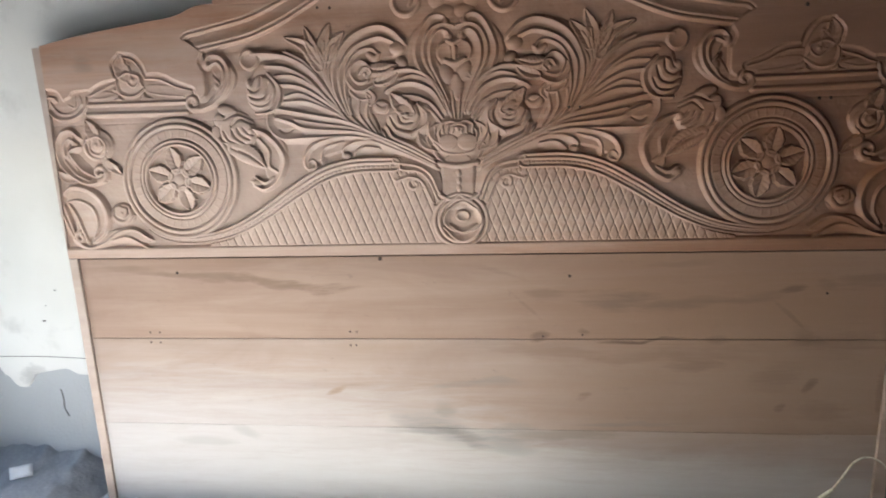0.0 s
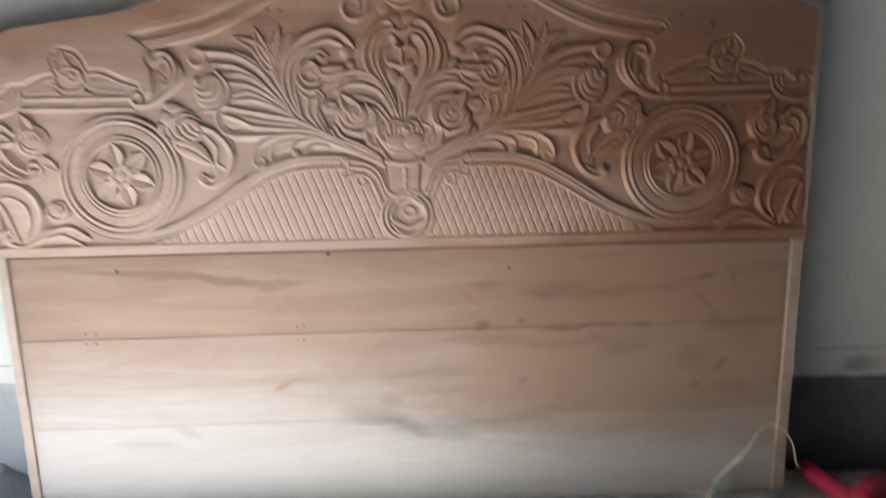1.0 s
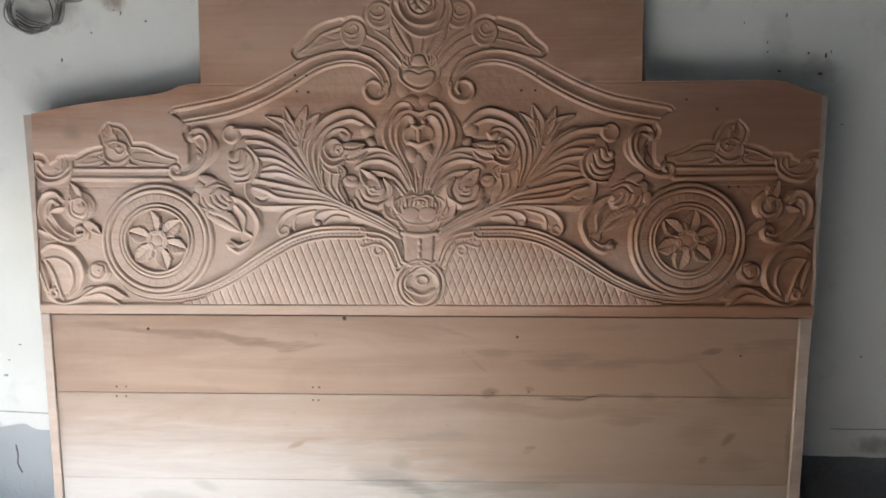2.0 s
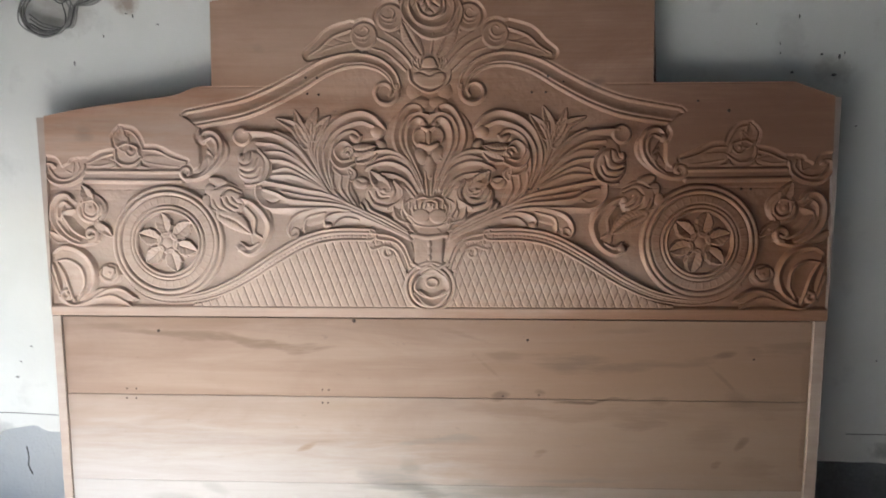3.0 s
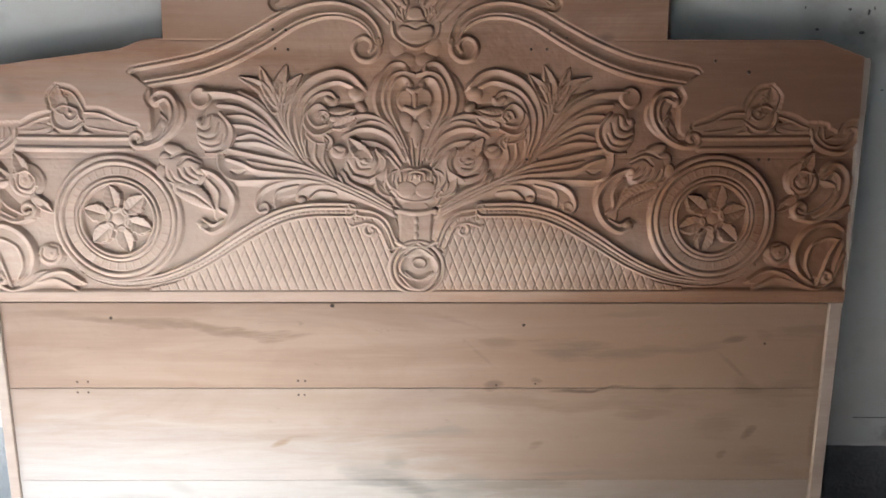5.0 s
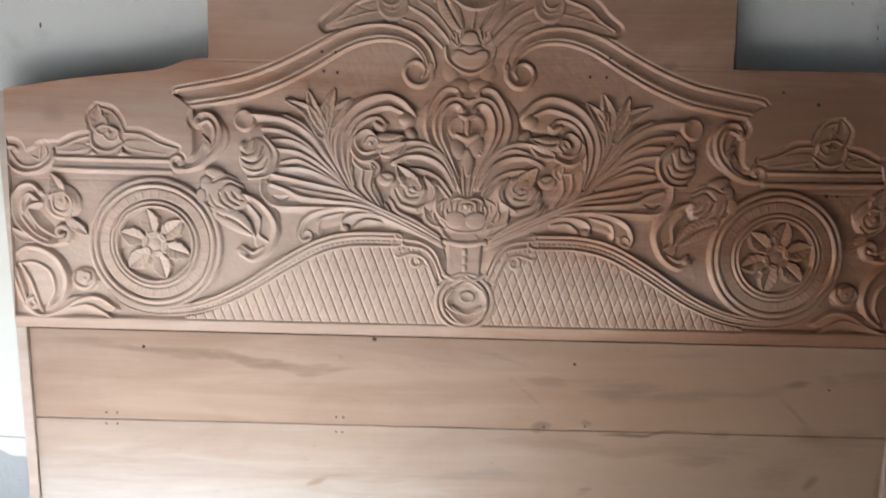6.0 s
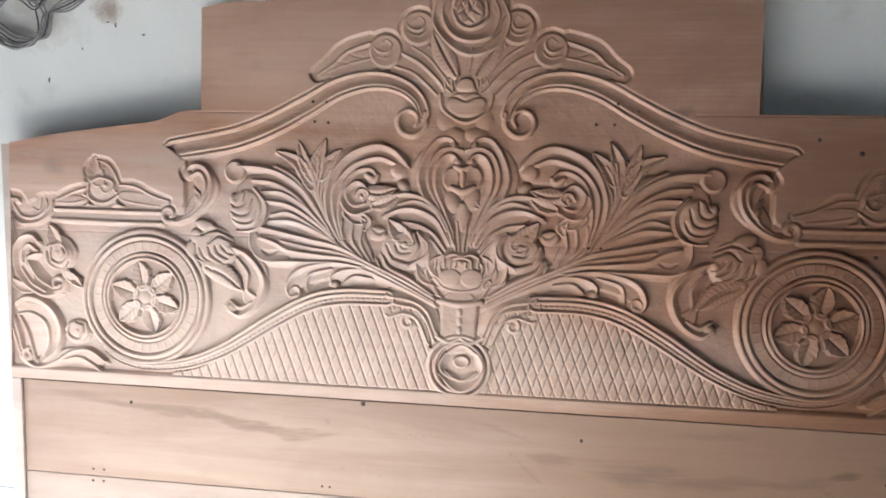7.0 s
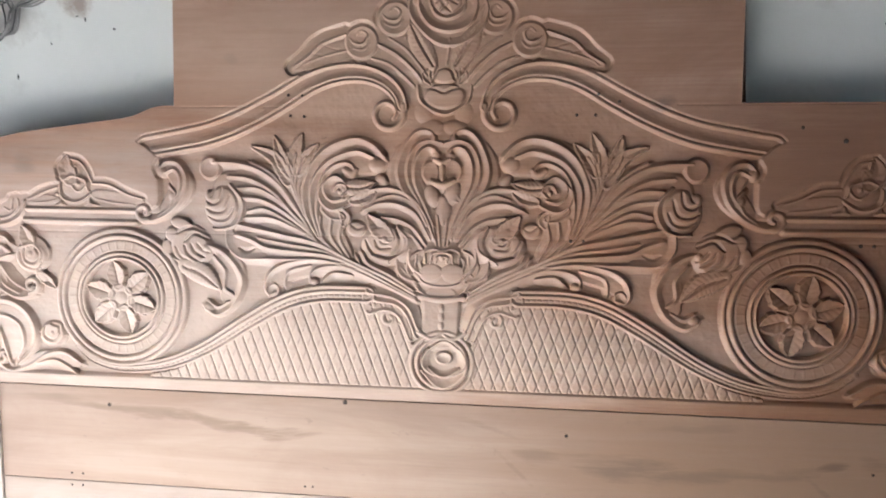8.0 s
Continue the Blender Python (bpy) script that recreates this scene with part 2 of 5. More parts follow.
def plaster_material():
    n = Nodes("whitewashed_plaster", 0.85)
    big, mid, fine = n.noise(1.6, detail=5), n.noise(9.0, detail=5, shift=(2, 0, 1)), n.noise(70.0, detail=3)
    c = n.mix(n.ramp(big, (0.4, 0.0), (0.65, 1.0)), (0.61, 0.60, 0.56), (0.71, 0.695, 0.655))
    c = n.mix(n.ramp(mid, (0.60, 0.0), (0.78, 0.5)), c, (0.37, 0.36, 0.33))
    # grime with ragged edges: rusty dirt under the niche, smudges and trowel marks
    x, _, z = n.axes()
    rag = n.math("MULTIPLY", n.math("SUBTRACT", n.noise(38.0, detail=7, rough=0.7, shift=(3, 1, 2)), 0.5), 4.5)
    for cx, cz, rx, rz, depth, tone in ((-0.745, 1.335, 0.030, 0.022, 0.8, (0.27, 0.19, 0.14)), (-0.90, 1.32, 0.075, 0.055, 0.55, (0.36, 0.32, 0.28)), (0.905, 1.195, 0.040, 0.030, 0.5, (0.26, 0.24, 0.21)), (0.80, 1.25, 0.03, 0.07, 0.25, (0.33, 0.32, 0.29)), (-1.115, 0.27, 0.035, 0.030, 0.55, (0.30, 0.30, 0.29)), (1.12, 0.29, 0.05, 0.02, 0.6, (0.2, 0.19, 0.17))):
        far = n.math("ADD", n.math("POWER", n.math("ABSOLUTE", n.math("DIVIDE", n.math("SUBTRACT", x, cx), rx)), 2.0), n.math("POWER", n.math("ABSOLUTE", n.math("DIVIDE", n.math("SUBTRACT", z, cz), rz)), 2.0))
        c = n.mix(n.ramp(n.math("MULTIPLY", n.math("ADD", far, rag), 0.6), (0.0, depth), (1.0, 0.0)), c, tone)
    n.colour(c)
    n.bump(n.math("ADD", mid, n.math("MULTIPLY", fine, 0.3)), 0.35, 0.004)
    return n.mat


def cement_material(name, tone, dark, dust=0.0):
    n = Nodes(name, 0.9)
    big, mid, fine = n.noise(3.0, detail=6, rough=0.65), n.noise(17.0, detail=5, shift=(4, 1, 0)), n.noise(110.0, detail=3)
    c = n.mix(n.ramp(big, (0.35, 0.0), (0.68, 1.0)), tuple(dark * v for v in (0.98, 1.0, 1.02)), tuple(tone * v for v in (0.98, 1.0, 1.02)))
    c = n.mix(n.ramp(fine, (0.5, 0.0), (0.75, 0.35)), c, tuple(min(0.9, tone * v) for v in (1.27, 1.3, 1.32)))
    if dust:
        # Paler to the left: strong light there is painted in along with dust.
        reach = n.math("ADD", n.math("MULTIPLY", n.axes()[0], -1.0), n.math("MULTIPLY", big, 0.4))
        c = n.mix(n.ramp(reach, (0.6, 0.0), (1.0, 0.75)), c, (dust, dust * 1.02, dust * 1.03))
    n.colour(c)
    n.bump(n.math("ADD", mid, n.math("MULTIPLY", fine, 0.5)), 0.5, 0.008)
    return n.mat


def plain(name, colour, rough=0.5, metal=0.0, vary=0.15, scale=25.0):
    n = Nodes(name, rough, metal)
    v = n.noise(scale, detail=4)
    n.colour(n.mix(n.ramp(v, (0.35, 0.0), (0.7, 1.0)), tuple(c * (1 - vary) for c in colour), tuple(min(1, c * (1 + vary)) for c in colour)))
    n.bump(v, 0.08, 0.001)
    return n.mat


PLASTER = plaster_material()
CEMENT = cement_material("bare_cement", 0.22, 0.11)
LIT_DUSTY_CEMENT = cement_material("lit_dusty_cement", 0.20, 0.09, 0.46)
FLOOR_CEMENT = cement_material("rough_cement_floor", 0.80, 0.62)
EARTH = cement_material("dusty_ground", 0.34, 0.24)


# ---- mesh helpers ----
def part(name, bm, material, parent=None, label="", smooth=False):
    me = bpy.data.meshes.new(name)
    bm.to_mesh(me)
    bm.free()
    me.materials.append(material)
    if smooth:
        me.polygons.foreach_set("use_smooth", [True] * len(me.polygons))
    ob = new(name, me)
    if parent:
        ob.parent = parent
    if label:
        tagged(ob, label)
    return ob


def thing(name, m, label, category, group="", kind=""):
    ob = new(name)
    ob.empty_display_size = 0.05
    ob.matrix_world = m
    return tagged(ob, label, category, group, kind)


def block(x0, x1, y0, y1, z0, z1, bevel=0.0, bm=None):
    bm = bm or bmesh.new()
    made = bmesh.ops.create_cube(bm, size=1.0, matrix=Matrix.LocRotScale(((x0 + x1) / 2, (y0 + y1) / 2, (z0 + z1) / 2), None, (x1 - x0, y1 - y0, z1 - z0)))
    if bevel:
        edges = list({e for v in made["verts"] for e in v.link_edges})
        bmesh.ops.bevel(bm, geom=edges, offset=bevel, segments=2, affect="EDGES", profile=0.5)
    return bm


def spline(points, steps=10):
    """A smooth curve through the points (Catmull-Rom)."""
    p = np.array(points, float)
    p = np.vstack([2 * p[0] - p[1], p, 2 * p[-1] - p[-2]])
    t = np.linspace(0, 1, steps, endpoint=False)[:, None]
    rows = []
    for a, b, c, d in zip(p[:-3], p[1:-2], p[2:-1], p[3:]):
        rows.append(0.5 * (2 * b + (c - a) * t + (2 * a - 5 * b + 4 * c - d) * t ** 2 + (3 * b - a - 3 * c + d) * t ** 3))
    return np.vstack([*rows, p[-2][None]])


def tube(points, radius, bm=None, sides=8, steps=8):
    """A round cord along a smooth curve through the points."""
    bm = bm or bmesh.new()
    path = [Vector(p) for p in spline(points, steps)]
    rings, side = [], None
    for i, p in enumerate(path):
        d = (path[min(i + 1, len(path) - 1)] - path[max(i - 1, 0)]).normalized()
        side = d.orthogonal().normalized() if side is None else (side - d * side.dot(d)).normalized()
        up = d.cross(side)
        rings.append([bm.verts.new(p + radius * (math.cos(a) * side + math.sin(a) * up)) for a in np.linspace(0, 2 * math.pi, sides, endpoint=False)])
    for r, s in zip(rings, rings[1:]):
        for i in range(sides):
            bm.faces.new((r[i], r[(i + 1) % sides], s[(i + 1) % sides], s[i]))
    bm.faces.new(rings[0][::-1])
    bm.faces.new(rings[-1])
    return bm


def lathe(profile, m, bm=None, sides=24):
    """A body of revolution about the z axis of m, from (radius, height) pairs."""
    bm = bm or bmesh.new()
    rings = [[bm.verts.new(m @ Vector((r * math.cos(a), r * math.sin(a), h))) for a in np.linspace(0, 2 * math.pi, sides, endpoint=False)] for r, h in profile]
    for r, s in zip(rings, rings[1:]):
        for i in range(sides):
            bm.faces.new((r[i], r[(i + 1) % sides], s[(i + 1) % sides], s[i]))
    bm.faces.new(rings[0][::-1])
    bm.faces.new(rings[-1])
    return bm


# ---- the room ----
WALL_Y, WEST, EAST, SOUTH, HIGH = 0.112, -1.36, 2.3, -3.6, 2.9
# Opening in the unseen west wall, sized to lay sun on the floor.
SUN_OPENING = (-1.22, -0.08, 0.12, 0.90)
# Unseen opening behind the camera, added to let in fill light.
FILL_OPENING = (1.0, 1.6, 1.6, 2.15)
NICHE = (-1.22, -0.650, 1.357, 1.66)


def room():
    y0, y1 = WALL_Y + 0.006, WALL_Y + 0.24
    left, right, sill, head = NICHE
    bm = block(WEST, left, y0, y1, -0.1, HIGH)
    block(right, EAST, y0, y1, -0.1, HIGH, bm=bm)
    block(left, right, y0, y1, -0.1, sill, bm=bm)
    block(left, right, y0, y1, head, HIGH, bm=bm)
    block(left, right, y1 - 0.06, y1, sill, head, bm=bm)
    tagged(part("wall_north", bm, LIT_DUSTY_CEMENT), "cement wall behind the headboard with a small niche", "wall", kind="structure")
    # The other walls and ceiling are unseen, added in dark cement to limit bounce.
    tagged(part("wall_east", block(EAST, EAST + 0.2, SOUTH, WALL_Y + 0.24, -0.1, HIGH), CEMENT), "unseen cement wall added to keep the bounce low", "wall", kind="structure")
    a, b, c, d = FILL_OPENING
    opening = block(WEST - 0.2, a, SOUTH - 0.2, SOUTH, -0.1, HIGH)
    block(b, EAST + 0.2, SOUTH - 0.2, SOUTH, -0.1, HIGH, bm=opening)
    block(a, b, SOUTH - 0.2, SOUTH, -0.1, c, bm=opening)
    block(a, b, SOUTH - 0.2, SOUTH, d, HIGH, bm=opening)
    tagged(part("wall_south", opening, CEMENT), "unseen cement wall with a high opening added for fill light", "wall", kind="structure")
    bm = block(WEST - 0.2, WEST, SOUTH, SUN_OPENING[0], -0.1, HIGH)
    block(WEST - 0.2, WEST, SUN_OPENING[1], WALL_Y + 0.24, -0.1, HIGH, bm=bm)
    block(WEST - 0.2, WEST, SUN_OPENING[0], SUN_OPENING[1], SUN_OPENING[3], HIGH, bm=bm)
    block(WEST - 0.2, WEST, SUN_OPENING[0], SUN_OPENING[1], -0.1, SUN_OPENING[2], bm=bm)
    tagged(part("wall_west", bm, CEMENT), "unseen cement wall, its low opening shaped to aim the sun", "wall", kind="structure")
    tagged(part("ceiling", block(WEST - 0.2, EAST + 0.2, SOUTH - 0.2, WALL_Y + 0.2, HIGH, HIGH + 0.15), CEMENT), "unseen cement ceiling added to keep the bounce low", "ceiling", kind="structure")
    tagged(part("ground", block(-40, 40, -40, 40, -0.6, -0.1), EARTH), "dusty bare ground outside", "ground", kind="structure")
    # floor: rough cement, finer near the headboard
    n = 330
    bm = bmesh.new()
    rows = []
    for j in range(n + 1):
        y = SOUTH + (WALL_Y - SOUTH) * (1 - (1 - j / n) ** 1.8)
        row = []
        for i in range(n + 1):
            x = WEST - 0.2 + (EAST - WEST + 0.2) * i / n
            v = Vector((x, y, 0))
            row.append(bm.verts.new((x, y, -0.004 + 0.0035 * noise.noise(v * 9) + 0.0045 * noise.noise(v * 40) + 0.003 * noise.noise(v * 95))))
        rows.append(row)
    for r, s in zip(rows, rows[1:]):
        for i in range(n):
            bm.faces.new((r[i], r[i + 1], s[i + 1], s[i]))
    tagged(part("floor", bm, FLOOR_CEMENT, smooth=True), "rough grey cement floor strewn with shavings", "floor", kind="structure")
    # whitewash coat that ends unevenly above a band of bare cement and round the niche
    bm = bmesh.new()
    xs = [*np.arange(WEST, left, 0.012), left, *np.arange(left + 0.012, right, 0.012), right, *np.arange(right + 0.012, EAST + 0.001, 0.012)]

    def foot_of(x):
        v = Vector((x * 6, 0, 0))
        if x < 0:
            hump = 0.017 * math.exp(-((x + 1.05) / 0.045) ** 2) - 0.036 * math.exp(-((x + 1.150) / 0.030) ** 4) + 0.02 * (x < -1.20)
            return 0.272 + hump + 0.02 * noise.noise(v * 0.9) + 0.009 * noise.noise(v * 4)
        return 0.256 + (0.010 * noise.noise(v * 2.0) + 0.008 * noise.noise(v * 7) if x > 1.10 else 0.002 * noise.noise(v * 3))

    def strip(x0, x1, low, high, rag):
        cols = []
        for x in (x for x in xs if x0 - 1e-6 <= x <= x1 + 1e-6):
            z = foot_of(x) if rag else low + 0.004 * noise.noise(Vector((x * 30, 5, 0)))
            cols.append([bm.verts.new((x, y, h)) for y, h in ((WALL_Y + 0.007, z), (WALL_Y + 0.001, z + 0.003), (WALL_Y, z + 0.01), (WALL_Y, high))])
        for r, s in zip(cols, cols[1:]):
            for i in range(3):
                bm.faces.new((r[i], s[i], s[i + 1], r[i + 1]))

    strip(WEST, left, 0, HIGH, True)
    strip(left, right, 0, sill - 0.002, True)
    strip(left, right, head, HIGH, False)
    strip(right, EAST, 0, HIGH, True)
    tagged(part("wall_coat", bm, PLASTER), "whitewash coat ending unevenly above bare cement", "plaster", kind="structure")


room()


# ---- the headboard: carving ----
STEP = 0.0015
X0, X1, Z1 = -0.9015, 0.9045, 0.840
FACE, DEEP, RAIL = 0.0, -0.0145, 0.0395
gx = np.arange(X0, X1 + STEP / 2, STEP)
gz = np.arange(0.0, Z1 + STEP / 2, STEP)
NX, NZ = len(gx), len(gz)
PX, PZ = np.meshgrid(gx, gz)
relief = np.full((NZ, NX), -1.0)
owner = np.zeros((NZ, NX), int)
cut = np.zeros((NZ, NX), bool)
motifs = [("carved_panel", "")]
now = [0, 0]


def motif(name, label, paired=True):
    """The next carved motif: one on either side of the middle, or a single one."""
    motifs.append((name, label))
    motifs.append((name, label) if paired else None)
    now[0], now[1] = len(motifs) - 2, len(motifs) - 1 if paired else len(motifs) - 2


def window(xs, zs, pad):
    i0, i1 = np.searchsorted(gx, (min(xs) - pad, max(xs) + pad))
    j0, j1 = np.searchsorted(gz, (min(zs) - pad, max(zs) + pad))
    return (slice(j0, j1), slice(i0, i1)) if i1 > i0 and j1 > j0 else None


def raise_to(win, height, inside, side):
    h = np.where(inside, height, -1.0)
    up = h > relief[win]
    relief[win] = np.where(up, h, relief[win])
    owner[win] = np.where(up & inside, now[side], owner[win])


def edge_fall(q, share):
    return np.clip((1 - np.abs(q)) / share, 0, 1) ** 0.6


def section(kind, q, along):
    """Height across a stroke, 0 to 1; q runs from -1 to 1 over its width, along in metres."""
    a = np.clip(np.abs(q), 0, 1)
    if kind == "round":
        return np.sqrt(1 - a * a)
    if kind == "gouge":
        return (0.42 + 0.58 * a * a) * edge_fall(q, 0.16)
    if kind == "blade":
        s = (q + 1) / 2
        return (0.38 + 0.62 * np.clip(s / 0.86, 0, 1) ** 1.9) * np.where(q > 0, edge_fall(q, 0.26), edge_fall(q, 0.12))
    if kind == "leaf":
        veins = 0.03 * np.sin((along / 0.0085 - a * 1.2) * 2 * math.pi)
        return (0.92 - 0.30 * a * a - 0.45 * np.exp(-(q / 0.22) ** 2) * (q > 0) - 0.30 * np.exp(-(q / 0.10) ** 2) * (q <= 0) + veins) * edge_fall(q, 0.12)
    if kind == "petal":
        return (0.42 + 0.58 * a ** 0.8 + 0.03 * np.sin((along / 0.010 - a) * 2 * math.pi)) * edge_fall(q, 0.14)
    if kind == "crest":
        return 0.10 * np.sqrt(1 - a * a) + 0.90 * (1 - a) ** 1.6
    if kind in ("rim", "rim_back"):
        s = q if kind == "rim" else -q
        return np.where(s < 0, np.clip(1 + s / 0.34, 0, 1) ** 0.8, 0.92 * (1 - np.clip(s, 0, 1)) ** 1.5 + 0.08)
    if kind == "flat":
        return edge_fall(q, 0.15)
    if kind == "bead":
        return np.sqrt(1 - a * a) * (0.72 + 0.28 * np.abs(np.sin(along / 0.016 * math.pi)))
    if kind == "button":
        return (1 - 0.22 * a ** 2) * edge_fall(q, 0.22)
    if kind == "bowl":
        return (0.5 + 0.5 * a ** 2) * edge_fall(q, 0.2)
    if kind == "moulding":
        return np.interp(q, (-1, -0.95, -0.82, -0.68, -0.60, -0.45, 0.0, 0.36, 0.44, 0.53, 0.64, 0.78, 0.92, 1),
                         (0, 0.88, 1.0, 0.96, 0.56, 0.48, 0.62, 0.86, 0.90, 0.52, 0.80, 0.90, 0.70, 0))
    knots = np.interp(q, (-1, -0.92, -0.78, -0.64, -0.5, -0.36, -0.26, -0.16, -0.04, 0.10, 0.24, 0.38, 0.5, 0.64, 0.8, 0.93, 1),
                      (0, 0.78, 1.0, 0.80, 0.46, 0.66, 0.74, 0.66, 0.46, 0.80, 0.94, 0.78, 0.46, 0.80, 1.0, 0.76, 0))
    return knots - 0.16 * np.exp(-((q + 0.26) / 0.12) ** 2) * np.abs(np.cos(along / 0.0105 * math.pi)) ** 6


def stroke(kind, h, w, *points, base=0.0, paired=True):
    """One cut or ridge along a smooth curve; w: half widths at start, middle and end."""
    curve = spline(points, 9)
    for side in ((0, 1) if paired and (now[0] != now[1] or kind == "groove") else (0,)):
        c = curve * ((-1, 1) if side else (1, 1))
        win = window(c[:, 0], c[:, 1], max(w) + 0.006)
        if win is None:
            continue
        x, z = PX[win], PZ[win]
        seg = np.diff(c, axis=0)
        size = np.maximum(np.hypot(seg[:, 0], seg[:, 1]), 1e-9)
        start = np.concatenate([[0], np.cumsum(size)])
        best, signed, along = np.full(x.shape, 9.0), np.zeros(x.shape), np.zeros(x.shape)
        before = ((x - c[0, 0]) * seg[0, 0] + (z - c[0, 1]) * seg[0, 1]) / size[0]
        for (ax, az), (dx, dz), n, s in zip(c, seg, size, start):
            t = np.clip(((x - ax) * dx + (z - az) * dz) / (n * n), 0, 1)
            ex, ez = x - ax - t * dx, z - az - t * dz
            d = np.hypot(ex, ez)
            near = d < best
            best = np.where(near, d, best)
            signed = np.where(near, np.sign(dz * ex - dx * ez) * d, signed)
            along = np.where(near, s + t * n, along)
        u = along / start[-1]
        width = w[0] * (1 - u) * (1 - 2 * u) + 4 * w[1] * u * (1 - u) + w[2] * u * (2 * u - 1)
        if kind == "petal":
            width = width * (0.90 + 0.15 * (along / 0.014 % 1.0))
        if kind == "leaf":
            tooth = along / 0.0085 % 1.0
            width = width * (0.90 + 0.13 * tooth)
        q = signed / np.maximum(width, 1e-4) * (-1 if side else 1)
        inside = np.abs(q) < 1
        margin = 0.0028
        if kind == "moulding":
            best = np.where(before > 0.8 * q * width, np.abs(signed), best)
            inside &= (before > 0.8 * q * width)
            margin = 0.0012
        if kind == "groove":
            relief[win] -= np.where(inside & (relief[win] > -0.5), h * (1 - q * q) ** 2, 0)
            continue
        cut[win] |= (best < width + margin) & (inside | (kind != "moulding"))
        raise_to(win, DEEP + base + h * section(kind, q, along), inside, side)


def polar(centre, reach, side):
    cx = -centre[0] if side else centre[0]
    win = window((cx,), (centre[1],), reach)
    dx, dz = PX[win] - cx, PZ[win] - centre[1]
    return win, -dx if side else dx, dz


def sides():
    return (0, 1) if now[0] != now[1] else (0,)


def dome(kind, h, centre, rx, rz, turn=0.0, base=0.0):
    for side in sides():
        win, dx, dz = polar(centre, max(rx, rz) + 0.006, side)
        c, s = math.cos(radians(turn)), math.sin(radians(turn))
        q = np.hypot((c * dx + s * dz) / rx, (c * dz - s * dx) / rz)
        cut[win] |= q < 1 + 0.0026 / min(rx, rz)
        raise_to(win, DEEP + base + h * section(kind, q, q * 0), q < 1, side)


def spiral(h, w, centre, r0, r1, a0, a1):
    n = max(6, int(abs(a1 - a0) / 40))
    pts = []
    for k in np.linspace(0, 1, n):
        r, a = r0 * (1 - k) + r1 * k, radians(a0 * (1 - k) + a1 * k)
        pts.append((centre[0] + r * math.cos(a), centre[1] + r * math.sin(a)))
    stroke("round", h, (w, w, w * 0.7), *pts)



motif("cornice", "swept moulding with a cove between two beads")
stroke("moulding", .0148, (.0223, .0223, .0118), (-.5584, .4749), (-.4951, .4857), (-.4307, .4991), (-.3661, .5236), (-.3015, .5567), (-.2436, .5897), (-.1927, .6054), (-.1484, .6062), (-.1107, .5936), (-.0857, .5711), (-.0759, .5462))

motif("volute", "tight spiral volute ending the cornice")
dome("bowl", .0115, (-.1014, .5352), .0275, .0275)
spiral(.0145, .0066, (-.1014, .5352), .0314, .0131, 25, -400)

motif("crest_leaf", "curled leaf lying on the cornice")
stroke("flat", .0095, (.0177, .0198, .0052), (-.1659, .6494), (-.2177, .6372), (-.2732, .6169))
stroke("rim_back", .014, (.0151, .0181, .0121), (-.1794, .6753), (-.2229, .6582), (-.249, .6346), (-.2753, .6189))
stroke("rim_back", .0125, (.0106, .0136, .0075), (-.1659, .6494), (-.2125, .6391), (-.2543, .6247), (-.2669, .6148))
stroke("groove", .0016, (.0021, .0021, .0021), (-.2229, .6582), (-.2073, .652), (-.1917, .6478))
stroke("groove", .0016, (.0021, .0021, .0021), (-.2417, .6425), (-.2271, .6393), (-.2145, .6361))

motif("crest_bud", "round rosebud on the crest")
dome("bowl", .015, (-.1495, .661), .0343, .0343)
stroke("crest", .013, (.0052, .0094, .0052), (-.1742, .6713), (-.1618, .6592), (-.1454, .659), (-.1393, .6727), (-.1495, .6807), (-.1577, .675))
stroke("crest", .012, (.0042, .0083, .0042), (-.1721, .6554), (-.1577, .6483), (-.1433, .649), (-.1351, .6588))

motif("crest_bud", "round rosebud on the crest")
dome("bowl", .015, (-.0895, .7012), .0343, .0343)
stroke("crest", .013, (.0052, .0094, .0052), (-.1139, .7115), (-.1017, .6995), (-.0855, .6992), (-.0795, .7127), (-.0897, .7207), (-.0977, .715))
stroke("crest", .012, (.0042, .0083, .0042), (-.1118, .6958), (-.0976, .6886), (-.0834, .6893), (-.0754, .699))

motif("crest_stem", "ribbed stem under the rosebuds")
stroke("flat", .007, (.0229, .025, .0146), (-.1198, .6586), (-.0769, .6353), (-.0381, .5906))
stroke("rim", .0135, (.0136, .0166, .0121), (-.1177, .6566), (-.084, .6383), (-.0534, .6104), (-.0401, .5926))
stroke("rim", .012, (.0121, .0136, .0106), (-.1299, .633), (-.0992, .6228), (-.0736, .6027), (-.0532, .5828))
stroke("rim", .012, (.009, .0136, .0106), (-.0995, .6681), (-.0689, .648), (-.0434, .6182), (-.0311, .6003))

motif("crest_leaf", "veined leaf beside the top rose")
stroke("leaf", .0145, (.0104, .0208, .0042), (-.0202, .6179), (-.0407, .6515), (-.0612, .6909))

motif("crest_stem", "fluted stalk of the top rose", False)
stroke("flat", .0075, (.0416, .0354, .025), (-.0008, .6684), (-.0005, .6411), (-.0002, .6196))
stroke("rim", .012, (.0121, .0121, .009), (.0092, .6643), (.0075, .641), (.0038, .6196))

motif("top_rose", "large open rose crowning the carving", False)
dome("flat", .0085, (.0027, .7091), .0686, .0499)
dome("round", .0095, (.0026, .7168), .0624, .0541)
stroke("blade", .015, (.0062, .0166, .0062), (-.0516, .7471), (-.0553, .7142), (-.0269, .6805), (.0072, .6644), (.0487, .6772), (.0679, .7116), (.0595, .7444))
stroke("blade", .016, (.0062, .0146, .0062), (-.0376, .7506), (-.0393, .7235), (-.0231, .6979), (.005, .6877), (.0366, .6948), (.05, .7235), (.0438, .7486))
